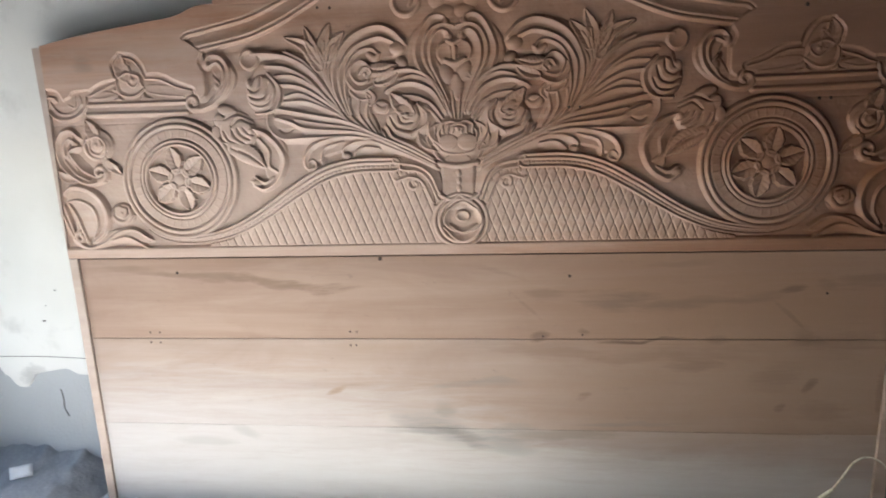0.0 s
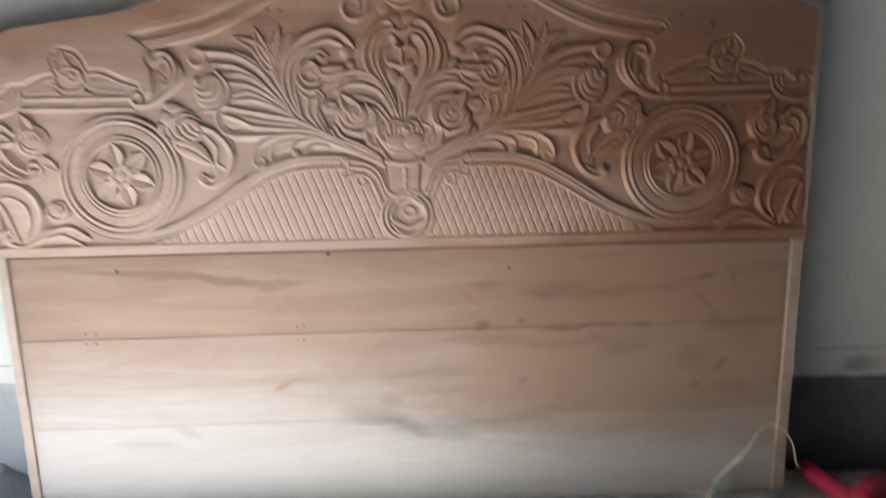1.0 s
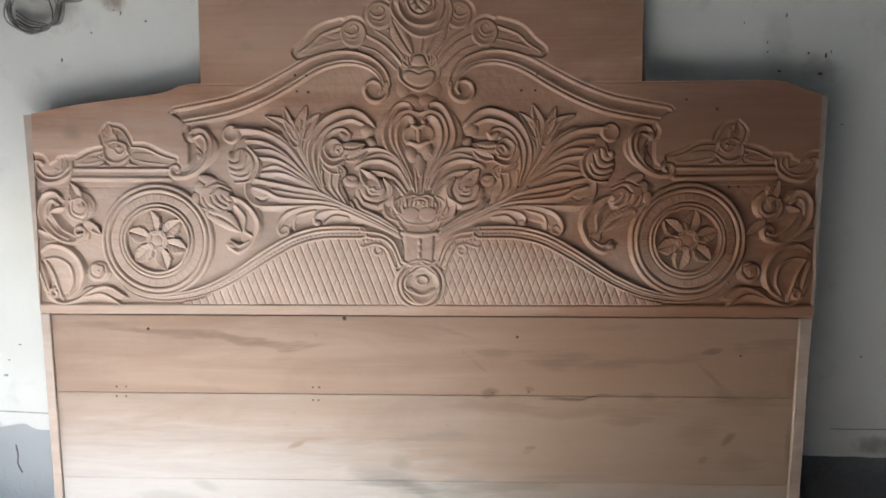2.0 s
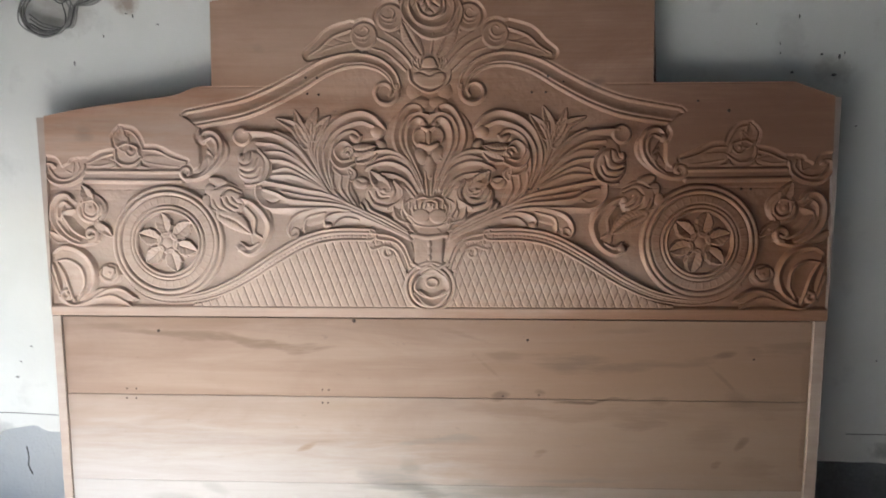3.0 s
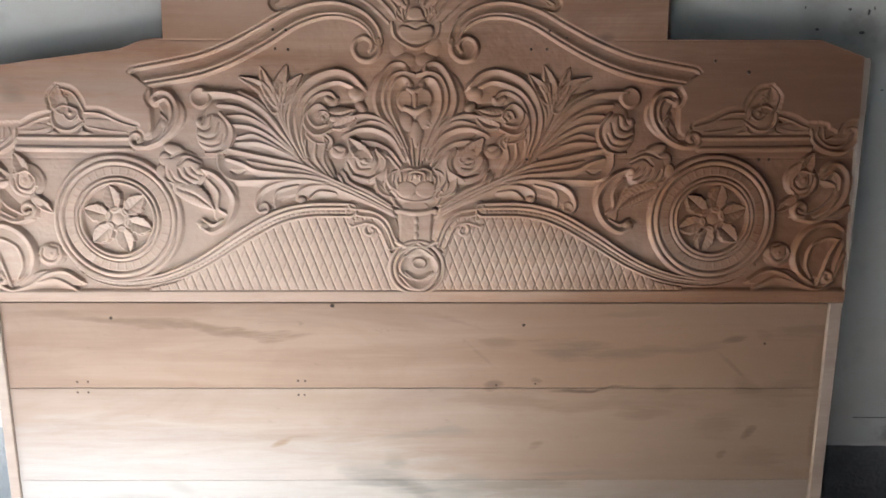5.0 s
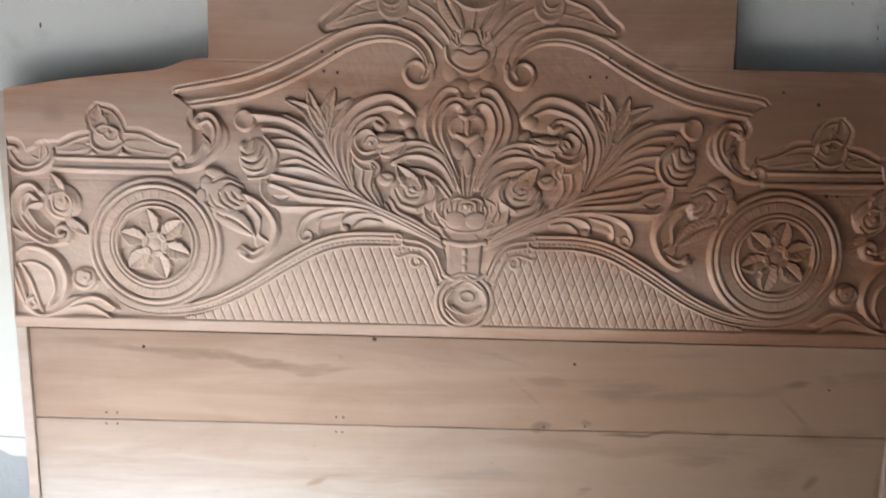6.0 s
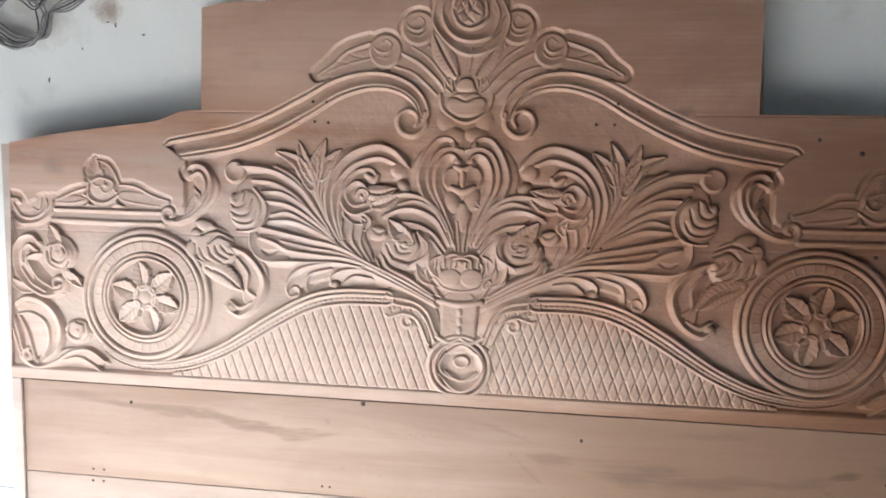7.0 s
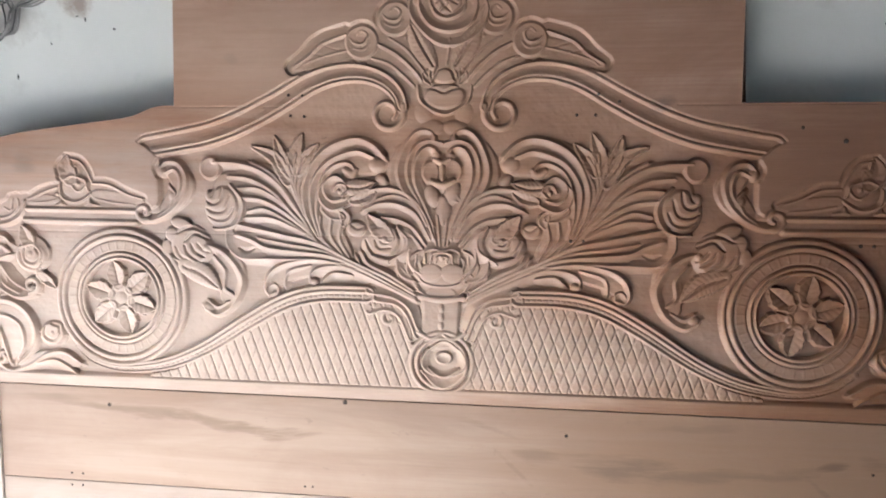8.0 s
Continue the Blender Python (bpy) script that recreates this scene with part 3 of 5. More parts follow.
stroke("blade", .0168, (.0052, .0114, .0052), (-.0197, .7521), (-.0214, .7328), (-.0113, .7132), (.0067, .707), (.0284, .7182), (.03, .7432))
stroke("groove", .004, (.0031, .0073, .0031), (-.0295, .7388), (-.0153, .7191), (-.0012, .7053))
stroke("groove", .004, (.0031, .0073, .0031), (.0225, .7164), (.0342, .7238), (.0419, .7391))
dome("button", .0165, (.0054, .7303), .0281, .027)
stroke("groove", .005, (.0021, .0052, .0021), (-.0116, .7442), (-.0034, .7266), (.0106, .7108))
stroke("groove", .005, (.0021, .0052, .0021), (.0003, .7497), (.0084, .7341), (.0224, .7241))
dome("button", .012, (-.0475, .7431), .0187, .025)
dome("button", .012, (.0576, .7406), .0187, .025)

motif("centre_rose", "cupped rose between the volutes", False)
dome("round", .0085, (.0003, .5725), .0541, .0437)
dome("button", .014, (.0014, .5647), .0416, .026)
stroke("blade", .0145, (.0052, .0094, .0052), (-.0441, .5808), (-.0357, .557), (.0007, .539), (.0365, .5566), (.0461, .58))
stroke("groove", .0022, (.0021, .0042, .0021), (-.036, .5787), (-.0158, .5776), (.0003, .5715), (.0163, .5773), (.0382, .5801))
dome("button", .0155, (.001, .602), .026, .0177)
stroke("groove", .005, (.0021, .0042, .0021), (-.018, .5943), (-.0121, .6099), (.0008, .6147), (.0139, .6097), (.0201, .5939))
dome("bowl", .0165, (.001, .6039), .0125, .0094)
stroke("gouge", .015, (.0042, .0083, .0042), (-.0282, .6121), (-.0321, .6003), (-.026, .5885))
stroke("gouge", .015, (.0042, .0083, .0042), (.0298, .6114), (.0339, .5997), (.0281, .588))

motif("centre_lobe", "rounded lobe under the cupped rose")
dome("round", .0115, (-.0356, .5359), .0197, .0223)
dome("round", .0115, (-.0206, .5109), .0262, .0157)

motif("heart_strap", "curled strap leaf of the heart")
stroke("flat", .006, (.0183, .0314, .0131), (-.036, .4923), (-.0618, .4613), (-.0699, .4237), (-.05, .3832), (-.0224, .3349))
stroke("rim_back", .0145, (.0133, .0228, .0152), (-.0183, .4897), (-.0207, .501), (-.0359, .5061), (-.0537, .4987), (-.0718, .4714), (-.0825, .4338), (-.0727, .3985), (-.0476, .3706), (-.0275, .335))
stroke("rim_back", .014, (.0114, .0209, .0133), (-.011, .4609), (-.0159, .4722), (-.0286, .4761), (-.0427, .4661), (-.0518, .4411), (-.0497, .4084), (-.0347, .3755), (-.0173, .3349))
stroke("rim_back", .0135, (.0114, .0171, .0114), (-.0032, .4834), (-.0297, .4873), (-.0514, .4762), (-.0645, .4463), (-.0624, .4136), (-.0424, .3756), (-.0224, .3349))
dome("round", .0135, (-.0183, .491), .0079, .0092)
dome("round", .0135, (-.0122, .4622), .0079, .0079)

motif("heart_flower", "small flower inside the heart straps", False)
dome("round", .006, (-.0011, .4295), .0472, .0341)
dome("bowl", .011, (-.0227, .4309), .017, .0223)
dome("bowl", .011, (.018, .4331), .017, .0223)
stroke("round", .015, (.0052, .0079, .0052), (-.0216, .4158), (-.0013, .4094), (.0191, .4168))
stroke("round", .0145, (.0039, .0066, .0039), (-.0022, .4458), (-.0011, .4333), (-.0012, .4182))
stroke("round", .0145, (.0052, .0066, .0052), (-.0161, .4534), (-.0022, .4483), (.0118, .4545))

motif("heart_bud", "drooping bud below the small flower", False)
dome("round", .012, (-.0206, .3881), .0157, .021, turn=15)
dome("round", .0125, (.0164, .3929), .0157, .0236, turn=-20)
stroke("gouge", .0145, (.0039, .0079, .0039), (.0088, .403), (.0189, .3878), (.029, .3802))
stroke("round", .013, (.0079, .0144, .0052), (.001, .3829), (.0021, .3627), (.0007, .3399))

motif("heart_stalk", "fluted stalk gathered above the vase", False)
stroke("flat", .005, (.0262, .021, .021), (-.0006, .3475), (-.0008, .3221), (-.001, .3018))
stroke("crest", .0125, (.0066, .0066, .0052), (-.0222, .3527), (-.0159, .3273), (-.0112, .2993))
stroke("crest", .0125, (.0066, .0066, .0052), (-.0094, .3526), (-.007, .3272), (-.0048, .2993))
stroke("crest", .0125, (.0066, .0066, .0052), (.0084, .3525), (.0055, .3272), (.0029, .2992))
stroke("crest", .0125, (.0066, .0066, .0052), (.0212, .3524), (.0145, .3271), (.0093, .2992))

motif("palm_leaf", "tall split palm leaf")
stroke("flat", .008, (.0262, .0223, .0105), (-.2813, .4452), (-.2772, .3998), (-.2455, .3286))
stroke("crest", .013, (.0079, .0118, .0079), (-.2913, .4554), (-.2816, .4301), (-.2772, .3998), (-.2553, .349))
stroke("crest", .013, (.0079, .0118, .0079), (-.2707, .4628), (-.2739, .4351), (-.2746, .4049), (-.2528, .3464))
stroke("crest", .013, (.0079, .0118, .0079), (-.2529, .4576), (-.2662, .4351), (-.2708, .3998), (-.2503, .3439))
stroke("crest", .013, (.0079, .0118, .0079), (-.2338, .4575), (-.2535, .4299), (-.2658, .3947), (-.2466, .3388))
stroke("petal", .0135, (.0118, .0131, .0026), (-.2859, .4125), (-.3117, .4555), (-.3546, .4759))
stroke("petal", .0135, (.0105, .0131, .0026), (-.2818, .4251), (-.2989, .4554), (-.3108, .4931))
stroke("petal", .0135, (.0105, .0144, .0026), (-.274, .4301), (-.2733, .4603), (-.2597, .4978))
stroke("petal", .0135, (.0105, .0131, .0026), (-.2663, .43), (-.253, .4551), (-.2307, .48))

motif("plume", "plume of long curved blades")
stroke("flat", .006, (.0393, .055, .0157), (-.3954, .3943), (-.3251, .3849), (-.2432, .3158))
stroke("rim", .0145, (.0133, .0209, .0114), (-.4297, .4475), (-.3888, .446), (-.3455, .4356), (-.3052, .4088), (-.2741, .3681), (-.248, .3312))
stroke("rim", .014, (.0133, .0209, .0114), (-.3997, .4221), (-.3563, .4168), (-.3133, .3925), (-.2783, .3568), (-.243, .3235))
stroke("rim", .014, (.0133, .0209, .0114), (-.3824, .4005), (-.3414, .399), (-.2996, .3759), (-.2683, .344), (-.2393, .3158))
stroke("rim", .014, (.0133, .019, .0114), (-.3739, .3827), (-.3317, .3774), (-.2873, .353), (-.2356, .3107))
stroke("rim", .0135, (.0114, .0171, .0114), (-.3631, .3573), (-.3295, .3621), (-.2838, .339), (-.2306, .3056))
stroke("rim", .014, (.0133, .0209, .0114), (-.366, .3458), (-.3197, .3456), (-.2751, .3288), (-.2281, .3017))
stroke("rim", .0135, (.0114, .0171, .0114), (-.3554, .4483), (-.3175, .4279), (-.2864, .391), (-.2554, .3439))
dome("bowl", .0145, (-.4365, .4362), .0223, .0223)

motif("acanthus", "acanthus scroll of concentric ribs")
stroke("flat", .006, (.0131, .0367, .0262), (-.2363, .3362), (-.2347, .4122), (-.1955, .456), (-.1255, .4517))
stroke("rim", .015, (.0114, .0247, .0171), (-.2305, .3107), (-.2526, .3553), (-.2568, .3997), (-.2391, .4475), (-.2066, .4774), (-.163, .4908), (-.1301, .4818), (-.1063, .4578))
stroke("rim", .0145, (.0114, .0209, .0133), (-.2266, .3107), (-.241, .3591), (-.2426, .4046), (-.22, .4423), (-.1891, .4609), (-.1558, .4682), (-.128, .458))
stroke("rim", .014, (.0114, .0171, .0114), (-.2213, .3157), (-.2321, .3539), (-.2286, .3995), (-.2152, .4297), (-.1919, .4459), (-.1702, .4457), (-.159, .4318))
stroke("round", .013, (.0052, .0092, .0066), (-.1589, .4343), (-.1667, .4268), (-.1793, .4345))
dome("round", .014, (-.1205, .4441), .017, .0157)
dome("round", .0125, (-.1108, .4164), .0144, .0105, turn=-40)

motif("small_rose", "small rose with a pointed leaf")
dome("round", .0085, (-.1955, .393), .0314, .0301)
stroke("blade", .0155, (.0052, .0118, .0052), (-.213, .412), (-.2211, .3893), (-.2036, .369), (-.1753, .3739))
stroke("blade", .016, (.0052, .0105, .0052), (-.1799, .4068), (-.1976, .417), (-.2119, .4019), (-.2033, .3842), (-.1854, .3841))
stroke("blade", .0165, (.0039, .0079, .0039), (-.1853, .3891), (-.18, .3992), (-.1901, .4043), (-.1979, .3968))
dome("round", .0165, (-.189, .3955), .0052, .0052)

motif("rose_leaf", "pointed leaf beside the small rose")
stroke("leaf", .0145, (.0118, .017, .0026), (-.1799, .4042), (-.1518, .4028), (-.1236, .4114))
stroke("petal", .013, (.0092, .0118, .0039), (-.165, .3789), (-.1445, .3838), (-.1264, .3938))

motif("lower_leaf", "cupped lobes under the small rose")
stroke("flat", .007, (.0157, .0288, .0105), (-.1974, .3588), (-.2073, .3131), (-.172, .2746))
stroke("gouge", .0145, (.0092, .0118, .0052), (-.2165, .364), (-.2001, .3537), (-.1835, .3486))
stroke("gouge", .014, (.0079, .0105, .0052), (-.1833, .3562), (-.1784, .346), (-.1812, .3359))
stroke("rim", .0135, (.0114, .019, .0114), (-.2245, .3488), (-.2227, .3132), (-.195, .285), (-.1644, .2643))
stroke("rim", .013, (.0114, .0171, .0095), (-.2041, .3436), (-.2047, .3131), (-.1797, .2772))
stroke("rim", .013, (.0095, .0152, .0095), (-.1863, .3359), (-.1881, .3079), (-.1694, .2746))

motif("rose_bud", "plump bud beside the rose")
dome("button", .0115, (-.1582, .3281), .0183, .0144)
stroke("groove", .0025, (.0026, .0052, .0026), (-.1683, .3358), (-.1556, .3281), (-.1453, .3318))

motif("arched_leaf", "arched leaf springing from the vase")
stroke("flat", .006, (.0183, .0341, .0131), (-.1266, .3837), (-.0629, .3656), (-.02, .3197))
stroke("rim", .0148, (.0095, .0209, .0114), (-.134, .3989), (-.0982, .4025), (-.0601, .3883), (-.0324, .3553), (-.0149, .312))
stroke("rim", .0145, (.0095, .0209, .0114), (-.1448, .3623), (-.1139, .3748), (-.0807, .3733), (-.0477, .3554), (-.0226, .3121))
stroke("rim", .0135, (.0095, .0152, .0095), (-.1189, .3836), (-.0856, .3898), (-.0501, .3706), (-.02, .3146))
stroke("rim", .0135, (.0095, .0171, .0095), (-.1117, .3507), (-.0785, .3454), (-.0506, .3288), (-.0304, .3019))
stroke("rim", .013, (.0095, .0152, .0095), (-.0787, .3302), (-.0558, .3174), (-.0356, .2943))

motif("rose", "full rose with overlapping petals")
dome("button", .013, (-.1022, .2998), .0472, .0393)
dome("round", .014, (-.0688, .3072), .017, .0314, turn=-15)
stroke("blade", .0165, (.0052, .0118, .0052), (-.0787, .3327), (-.0559, .3123), (-.0614, .2843), (-.095, .2665))
stroke("groove", .006, (.0026, .0066, .0026), (-.0839, .3277), (-.0765, .3022), (-.0948, .2793), (-.1281, .2821))
stroke("groove", .006, (.0026, .0052, .0026), (-.1406, .3076), (-.1281, .2872), (-.1025, .2768), (-.0845, .2818))
stroke("groove", .0055, (.0026, .0052, .0026), (-.1226, .3075), (-.1151, .2947), (-.0946, .2946))
stroke("groove", .005, (.0026, .0039, .0026), (-.1148, .3151), (-.1073, .3024), (-.0944, .3074))
dome("round", .017, (-.1059, .31), .0079, .0079)

motif("rose_leaf", "upright leaf above the rose")
stroke("petal", .0165, (.0118, .0183, .0052), (-.0969, .3125), (-.1171, .3304), (-.1348, .3508))

motif("curled_leaf", "leaf curling in towards the vase")
stroke("rim", .0145, (.0095, .0209, .0114), (-.1461, .2847), (-.1336, .2642), (-.0965, .2461), (-.0519, .2176))
stroke("rim", .0135, (.0095, .0171, .0095), (-.1565, .2771), (-.1415, .254), (-.1032, .2333))
stroke("blade", .0145, (.0066, .0118, .0052), (-.0795, .269), (-.0695, .2511), (-.0516, .2382))
stroke("blade", .014, (.0066, .0118, .0052), (-.0562, .2893), (-.0513, .2689), (-.0386, .2509))

motif("bough", "long bough sweeping out from the vase")
stroke("flat", .006, (.0183, .0183, .0105), (-.3775, .3013), (-.2694, .293), (-.167, .2643))
stroke("rim", .015, (.0114, .0209, .0152), (-.3895, .3345), (-.3459, .3253), (-.2883, .3135), (-.2307, .3005), (-.1669, .2695), (-.103, .241), (-.0494, .2112))
stroke("rim", .0145, (.0133, .0209, .0133), (-.3849, .3141), (-.353, .3037), (-.3275, .2908), (-.2697, .2841), (-.2054, .2773), (-.1415, .2514), (-.0494, .2048))
stroke("rim", .013, (.0095, .0152, .0114), (-.3438, .3087), (-.2886, .2982), (-.2232, .2877), (-.1542, .2592))
stroke("blade", .0135, (.0079, .0118, .0066), (-.4002, .3193), (-.3958, .2962), (-.3756, .2782), (-.3344, .2729))
stroke("groove", .005, (.0026, .0066, .0026), (-.3805, .2885), (-.3677, .2833), (-.3521, .2883))
stroke("rim", .014, (.0114, .0171, .0133), (-.3668, .2692), (-.2958, .2701), (-.2184, .2697), (-.1416, .2437), (-.0469, .1996))

motif("hanging_leaf", "leaf hanging from the bough with a curled tip")
stroke("flat", .0065, (.0105, .0236, .0131), (-.2186, .262), (-.2833, .2521), (-.3176, .224))
stroke("rim_back", .0145, (.0114, .019, .0133), (-.1799, .2644), (-.2377, .2698), (-.2895, .2624), (-.3197, .2446), (-.3307, .2189), (-.3233, .2034), (-.3103, .2059))
stroke("rim_back", .0125, (.0095, .0152, .0095), (-.2444, .2596), (-.2808, .2495), (-.2914, .2367), (-.2931, .2187))
dome("bowl", .014, (-.314, .2123), .0118, .0131)

motif("hanging_leaf", "leaf hanging from the bough with a curled tip")
stroke("rim_back", .0135, (.0114, .019, .0095), (-.1543, .254), (-.1993, .2594), (-.229, .2544), (-.2448, .2416), (-.2413, .2262))
stroke("rim_back", .012, (.0095, .0152, .0095), (-.1674, .2438), (-.1995, .2466), (-.2191, .2338))
dome("round", .013, (-.2386, .23), .0105, .0079)

motif("rosebud", "rosebud with layered petals")
dome("button", .015, (-.413, .3665), .0354, .0406, turn=-12)
stroke("blade", .0165, (.0052, .0118, .0052), (-.4284, .3271), (-.392, .3371), (-.3794, .3701), (-.3977, .4031))
stroke("groove", .006, (.0026, .0052, .0026), (-.4406, .3475), (-.4228, .3411), (-.4021, .3448), (-.3912, .3625))
stroke("groove", .006, (.0026, .0052, .0026), (-.4428, .3616), (-.4249, .3551), (-.4067, .3613), (-.3983, .3854))
stroke("groove", .0055, (.0026, .0052, .0026), (-.4423, .3755), (-.4296, .3704), (-.4165, .3779), (-.4133, .3982))
stroke("groove", .005, (.0026, .0039, .0026), (-.442, .3857), (-.4317, .3843), (-.4262, .3982))
stroke("groove", .005, (.0026, .0039, .0026), (-.4385, .3322), (-.4207, .3258), (-.3973, .332))
dome("round", .0155, (-.4394, .3857), .0079, .0105)

motif("rose", "drooping rose with layered petals")
dome("button", .014, (-.4761, .2915), .0445, .0393, turn=-35)
dome("button", .0125, (-.4941, .3326), .0236, .0118, turn=-15)
dome("button", .012, (-.5129, .3122), .0144, .0157)
dome("button", .012, (-.5229, .2867), .0118, .0183)
stroke("groove", .006, (.0026, .0052, .0026), (-.5011, .3147), (-.4749, .3248), (-.4443, .3144))
stroke("groove", .006, (.0026, .0052, .0026), (-.4862, .2993), (-.4675, .3145), (-.442, .3042))
stroke("groove", .006, (.0026, .0052, .0026), (-.5046, .2891), (-.4949, .2711), (-.4694, .2581))
stroke("groove", .006, (.0026, .0052, .0026), (-.4864, .2916), (-.4792, .2762), (-.4564, .2606))
stroke("groove", .006, (.0026, .0052, .0026), (-.4734, .2941), (-.4661, .2812), (-.4483, .2709))
stroke("groove", .005, (.0026, .0039, .0026), (-.4604, .2953), (-.4529, .2863), (-.4402, .2798))
dome("round", .016, (-.4451, .2888), .0092, .0092)

motif("serrated_leaf", "serrated leaf under the drooping rose")
stroke("leaf", .0145, (.0157, .021, .0039), (-.4877, .2531), (-.4545, .24), (-.419, .2115))
stroke("petal", .012, (.0079, .0105, .0039), (-.5082, .2609), (-.493, .2505), (-.4751, .2427))

motif("c_scroll", "c-shaped scroll below the drooping rose")
stroke("flat", .006, (.0105, .0262, .0131), (-.4196, .2784), (-.3947, .2449), (-.4065, .196))
stroke("rim", .015, (.0095, .0228, .0152), (-.4424, .2939), (-.4117, .281), (-.3841, .2526), (-.3746, .2216), (-.3913, .183), (-.4231, .1623), (-.4462, .1728))
stroke("rim", .013, (.0095, .0171, .0114), (-.4276, .2708), (-.4076, .245), (-.4086, .2141), (-.3934, .2011))
stroke("rim", .012, (.0076, .0133, .0095), (-.4405, .1883), (-.4227, .1779), (-.4016, .1882))
dome("round", .013, (-.4409, .1754), .0118, .0105)

motif("bracket_scroll", "scrolled bracket under the cornice end")
stroke("flat", .0065, (.0157, .0236, .0131), (-.5148, .4393), (-.4904, .4012), (-.5282, .3532))
stroke("rim", .015, (.0114, .0228, .0152), (-.5328, .4369), (-.5196, .4482), (-.4966, .4442), (-.4821, .4189), (-.4884, .3834), (-.5153, .3531), (-.5469, .338), (-.565, .3381))
stroke("rim", .014, (.0095, .0171, .0114), (-.5255, .4267), (-.5072, .4342), (-.4949, .4189), (-.4958, .3936), (-.5121, .3709))
stroke("rim", .013, (.0095, .0152, .0095), (-.5135, .4013), (-.5038, .3861), (-.5176, .3607), (-.5388, .3456))
spiral(.014, .0066, (-.5669, .3534), .017, .0052, -60, -430)
dome("round", .0135, (-.5306, .4293), .0105, .0118)
dome("round", .013, (-.5078, .381), .0105, .0144, turn=30)

motif("rule", "straight double rule above the medallion")
stroke("round", .0135, (.0059, .0059, .0059), (-.8053, .3561), (-.6937, .3554), (-.585, .3548))
stroke("round", .013, (.0066, .0066, .0066), (-.8115, .3356), (-.6947, .3337), (-.5833, .3331))
stroke("flat", .008, (.0157, .0157, .0157), (-.8058, .3458), (-.6942, .3452), (-.5854, .3446))

motif("rule_leaf", "low leaf on the rule")
stroke("flat", .01, (.0066, .0105, .0039), (-.7446, .3748), (-.7732, .375), (-.802, .3701))
stroke("crest", .014, (.0066, .0092, .0052), (-.7435, .3977), (-.7672, .3903), (-.7885, .3802), (-.8043, .3752))
stroke("crest", .013, (.0052, .0079, .0052), (-.7446, .3748), (-.7735, .3686), (-.7968, .3701))

motif("rule_leaf", "low leaf on the rule")
stroke("flat", .01, (.0105, .0131, .0039), (-.6639, .3845), (-.6202, .3792), (-.5713, .3738))
stroke("crest", .014, (.0066, .0092, .0052), (-.6707, .4062), (-.6373, .4034), (-.6018, .3867), (-.5686, .3776))
stroke("crest", .013, (.0066, .0105, .0052), (-.6643, .3769), (-.6283, .3703), (-.5871, .3662))

motif("rule_rose", "small rose on the rule")
dome("button", .011, (-.7047, .3988), .0328, .0249)
dome("button", .01, (-.7058, .3746), .0223, .0118)
stroke("blade", .015, (.0052, .0092, .0052), (-.7298, .4154), (-.7086, .4254), (-.6807, .4151), (-.6764, .3948))
stroke("blade", .015, (.0052, .0105, .0052), (-.733, .4028), (-.7262, .3824), (-.7005, .3771), (-.6767, .3871))
stroke("blade", .016, (.0039, .0079, .0039), (-.7097, .4026), (-.6971, .3949), (-.6862, .4075), (-.6987, .4152))
dome("round", .016, (-.6992, .4051), .0066, .0066)
stroke("petal", .0135, (.0183, .0183, .0052), (-.7143, .4153), (-.7236, .4357), (-.7201, .4559))
stroke("crest", .013, (.0052, .0079, .0052), (-.6719, .41), (-.6825, .4328), (-.6972, .4481), (-.7202, .4533))

motif("end_scroll", "open scroll at the end of the rule")
stroke("flat", .007, (.0105, .021, .0183), (-.8932, .3655), (-.8631, .3449), (-.8207, .36))
stroke("rim_back", .0145, (.0114, .0171, .0152), (-.88, .368), (-.8874, .3757), (-.9032, .3733), (-.9046, .3477), (-.8797, .3271), (-.8431, .3294), (-.8161, .3472), (-.8098, .3701))
stroke("rim_back", .013, (.0095, .0133, .0095), (-.8959, .363), (-.8764, .3399), (-.8451, .3397), (-.8233, .36), (-.8251, .3753))
stroke("rim_back", .012, (.0076, .0114, .0076), (-.8546, .3576), (-.8393, .3524), (-.8355, .3754))
dome("round", .013, (-.8851, .3706), .0092, .0092)

motif("end_rose", "rose among leaves at the panel's end")
dome("button", .014, (-.7995, .2649), .0367, .0314)
stroke("blade", .0165, (.0052, .0105, .0052), (-.8219, .2856), (-.7928, .2945), (-.7717, .2725), (-.7797, .2442))
stroke("groove", .006, (.0026, .0052, .0026), (-.8226, .2728), (-.816, .2495), (-.7928, .2416), (-.7765, .2545))
stroke("groove", .0055, (.0026, .0052, .0026), (-.8118, .2804), (-.8128, .2598), (-.7949, .2533), (-.7837, .2674), (-.7908, .2829))
dome("round", .017, (-.8006, .2701), .0105, .0105)
stroke("petal", .0155, (.0118, .017, .0052), (-.7985, .2855), (-.8081, .301), (-.8175, .3216))
dome("button", .011, (-.7804, .2286), .0183, .0118, turn=-40)

motif("end_leaf", "s-curved leaf with a rolled tip")
stroke("flat", .007, (.0131, .021, .0105), (-.8659, .2936), (-.8885, .2628), (-.8622, .2161))
stroke("rim_back", .015, (.0114, .0209, .0133), (-.8425, .2909), (-.8575, .3038), (-.8813, .2988), (-.8957, .2731), (-.8927, .2343), (-.8706, .2057), (-.8324, .1848), (-.7928, .1898))
stroke("rim_back", .014, (.0095, .0171, .0095), (-.8486, .2755), (-.8637, .2858), (-.8774, .273), (-.8787, .2498))
stroke("rim_back", .014, (.0114, .0171, .0095), (-.8656, .2497), (-.8437, .2186), (-.8133, .2003))
stroke("rim_back", .0135, (.0095, .0152, .0095), (-.8794, .2369), (-.8574, .2082), (-.8294, .1925))
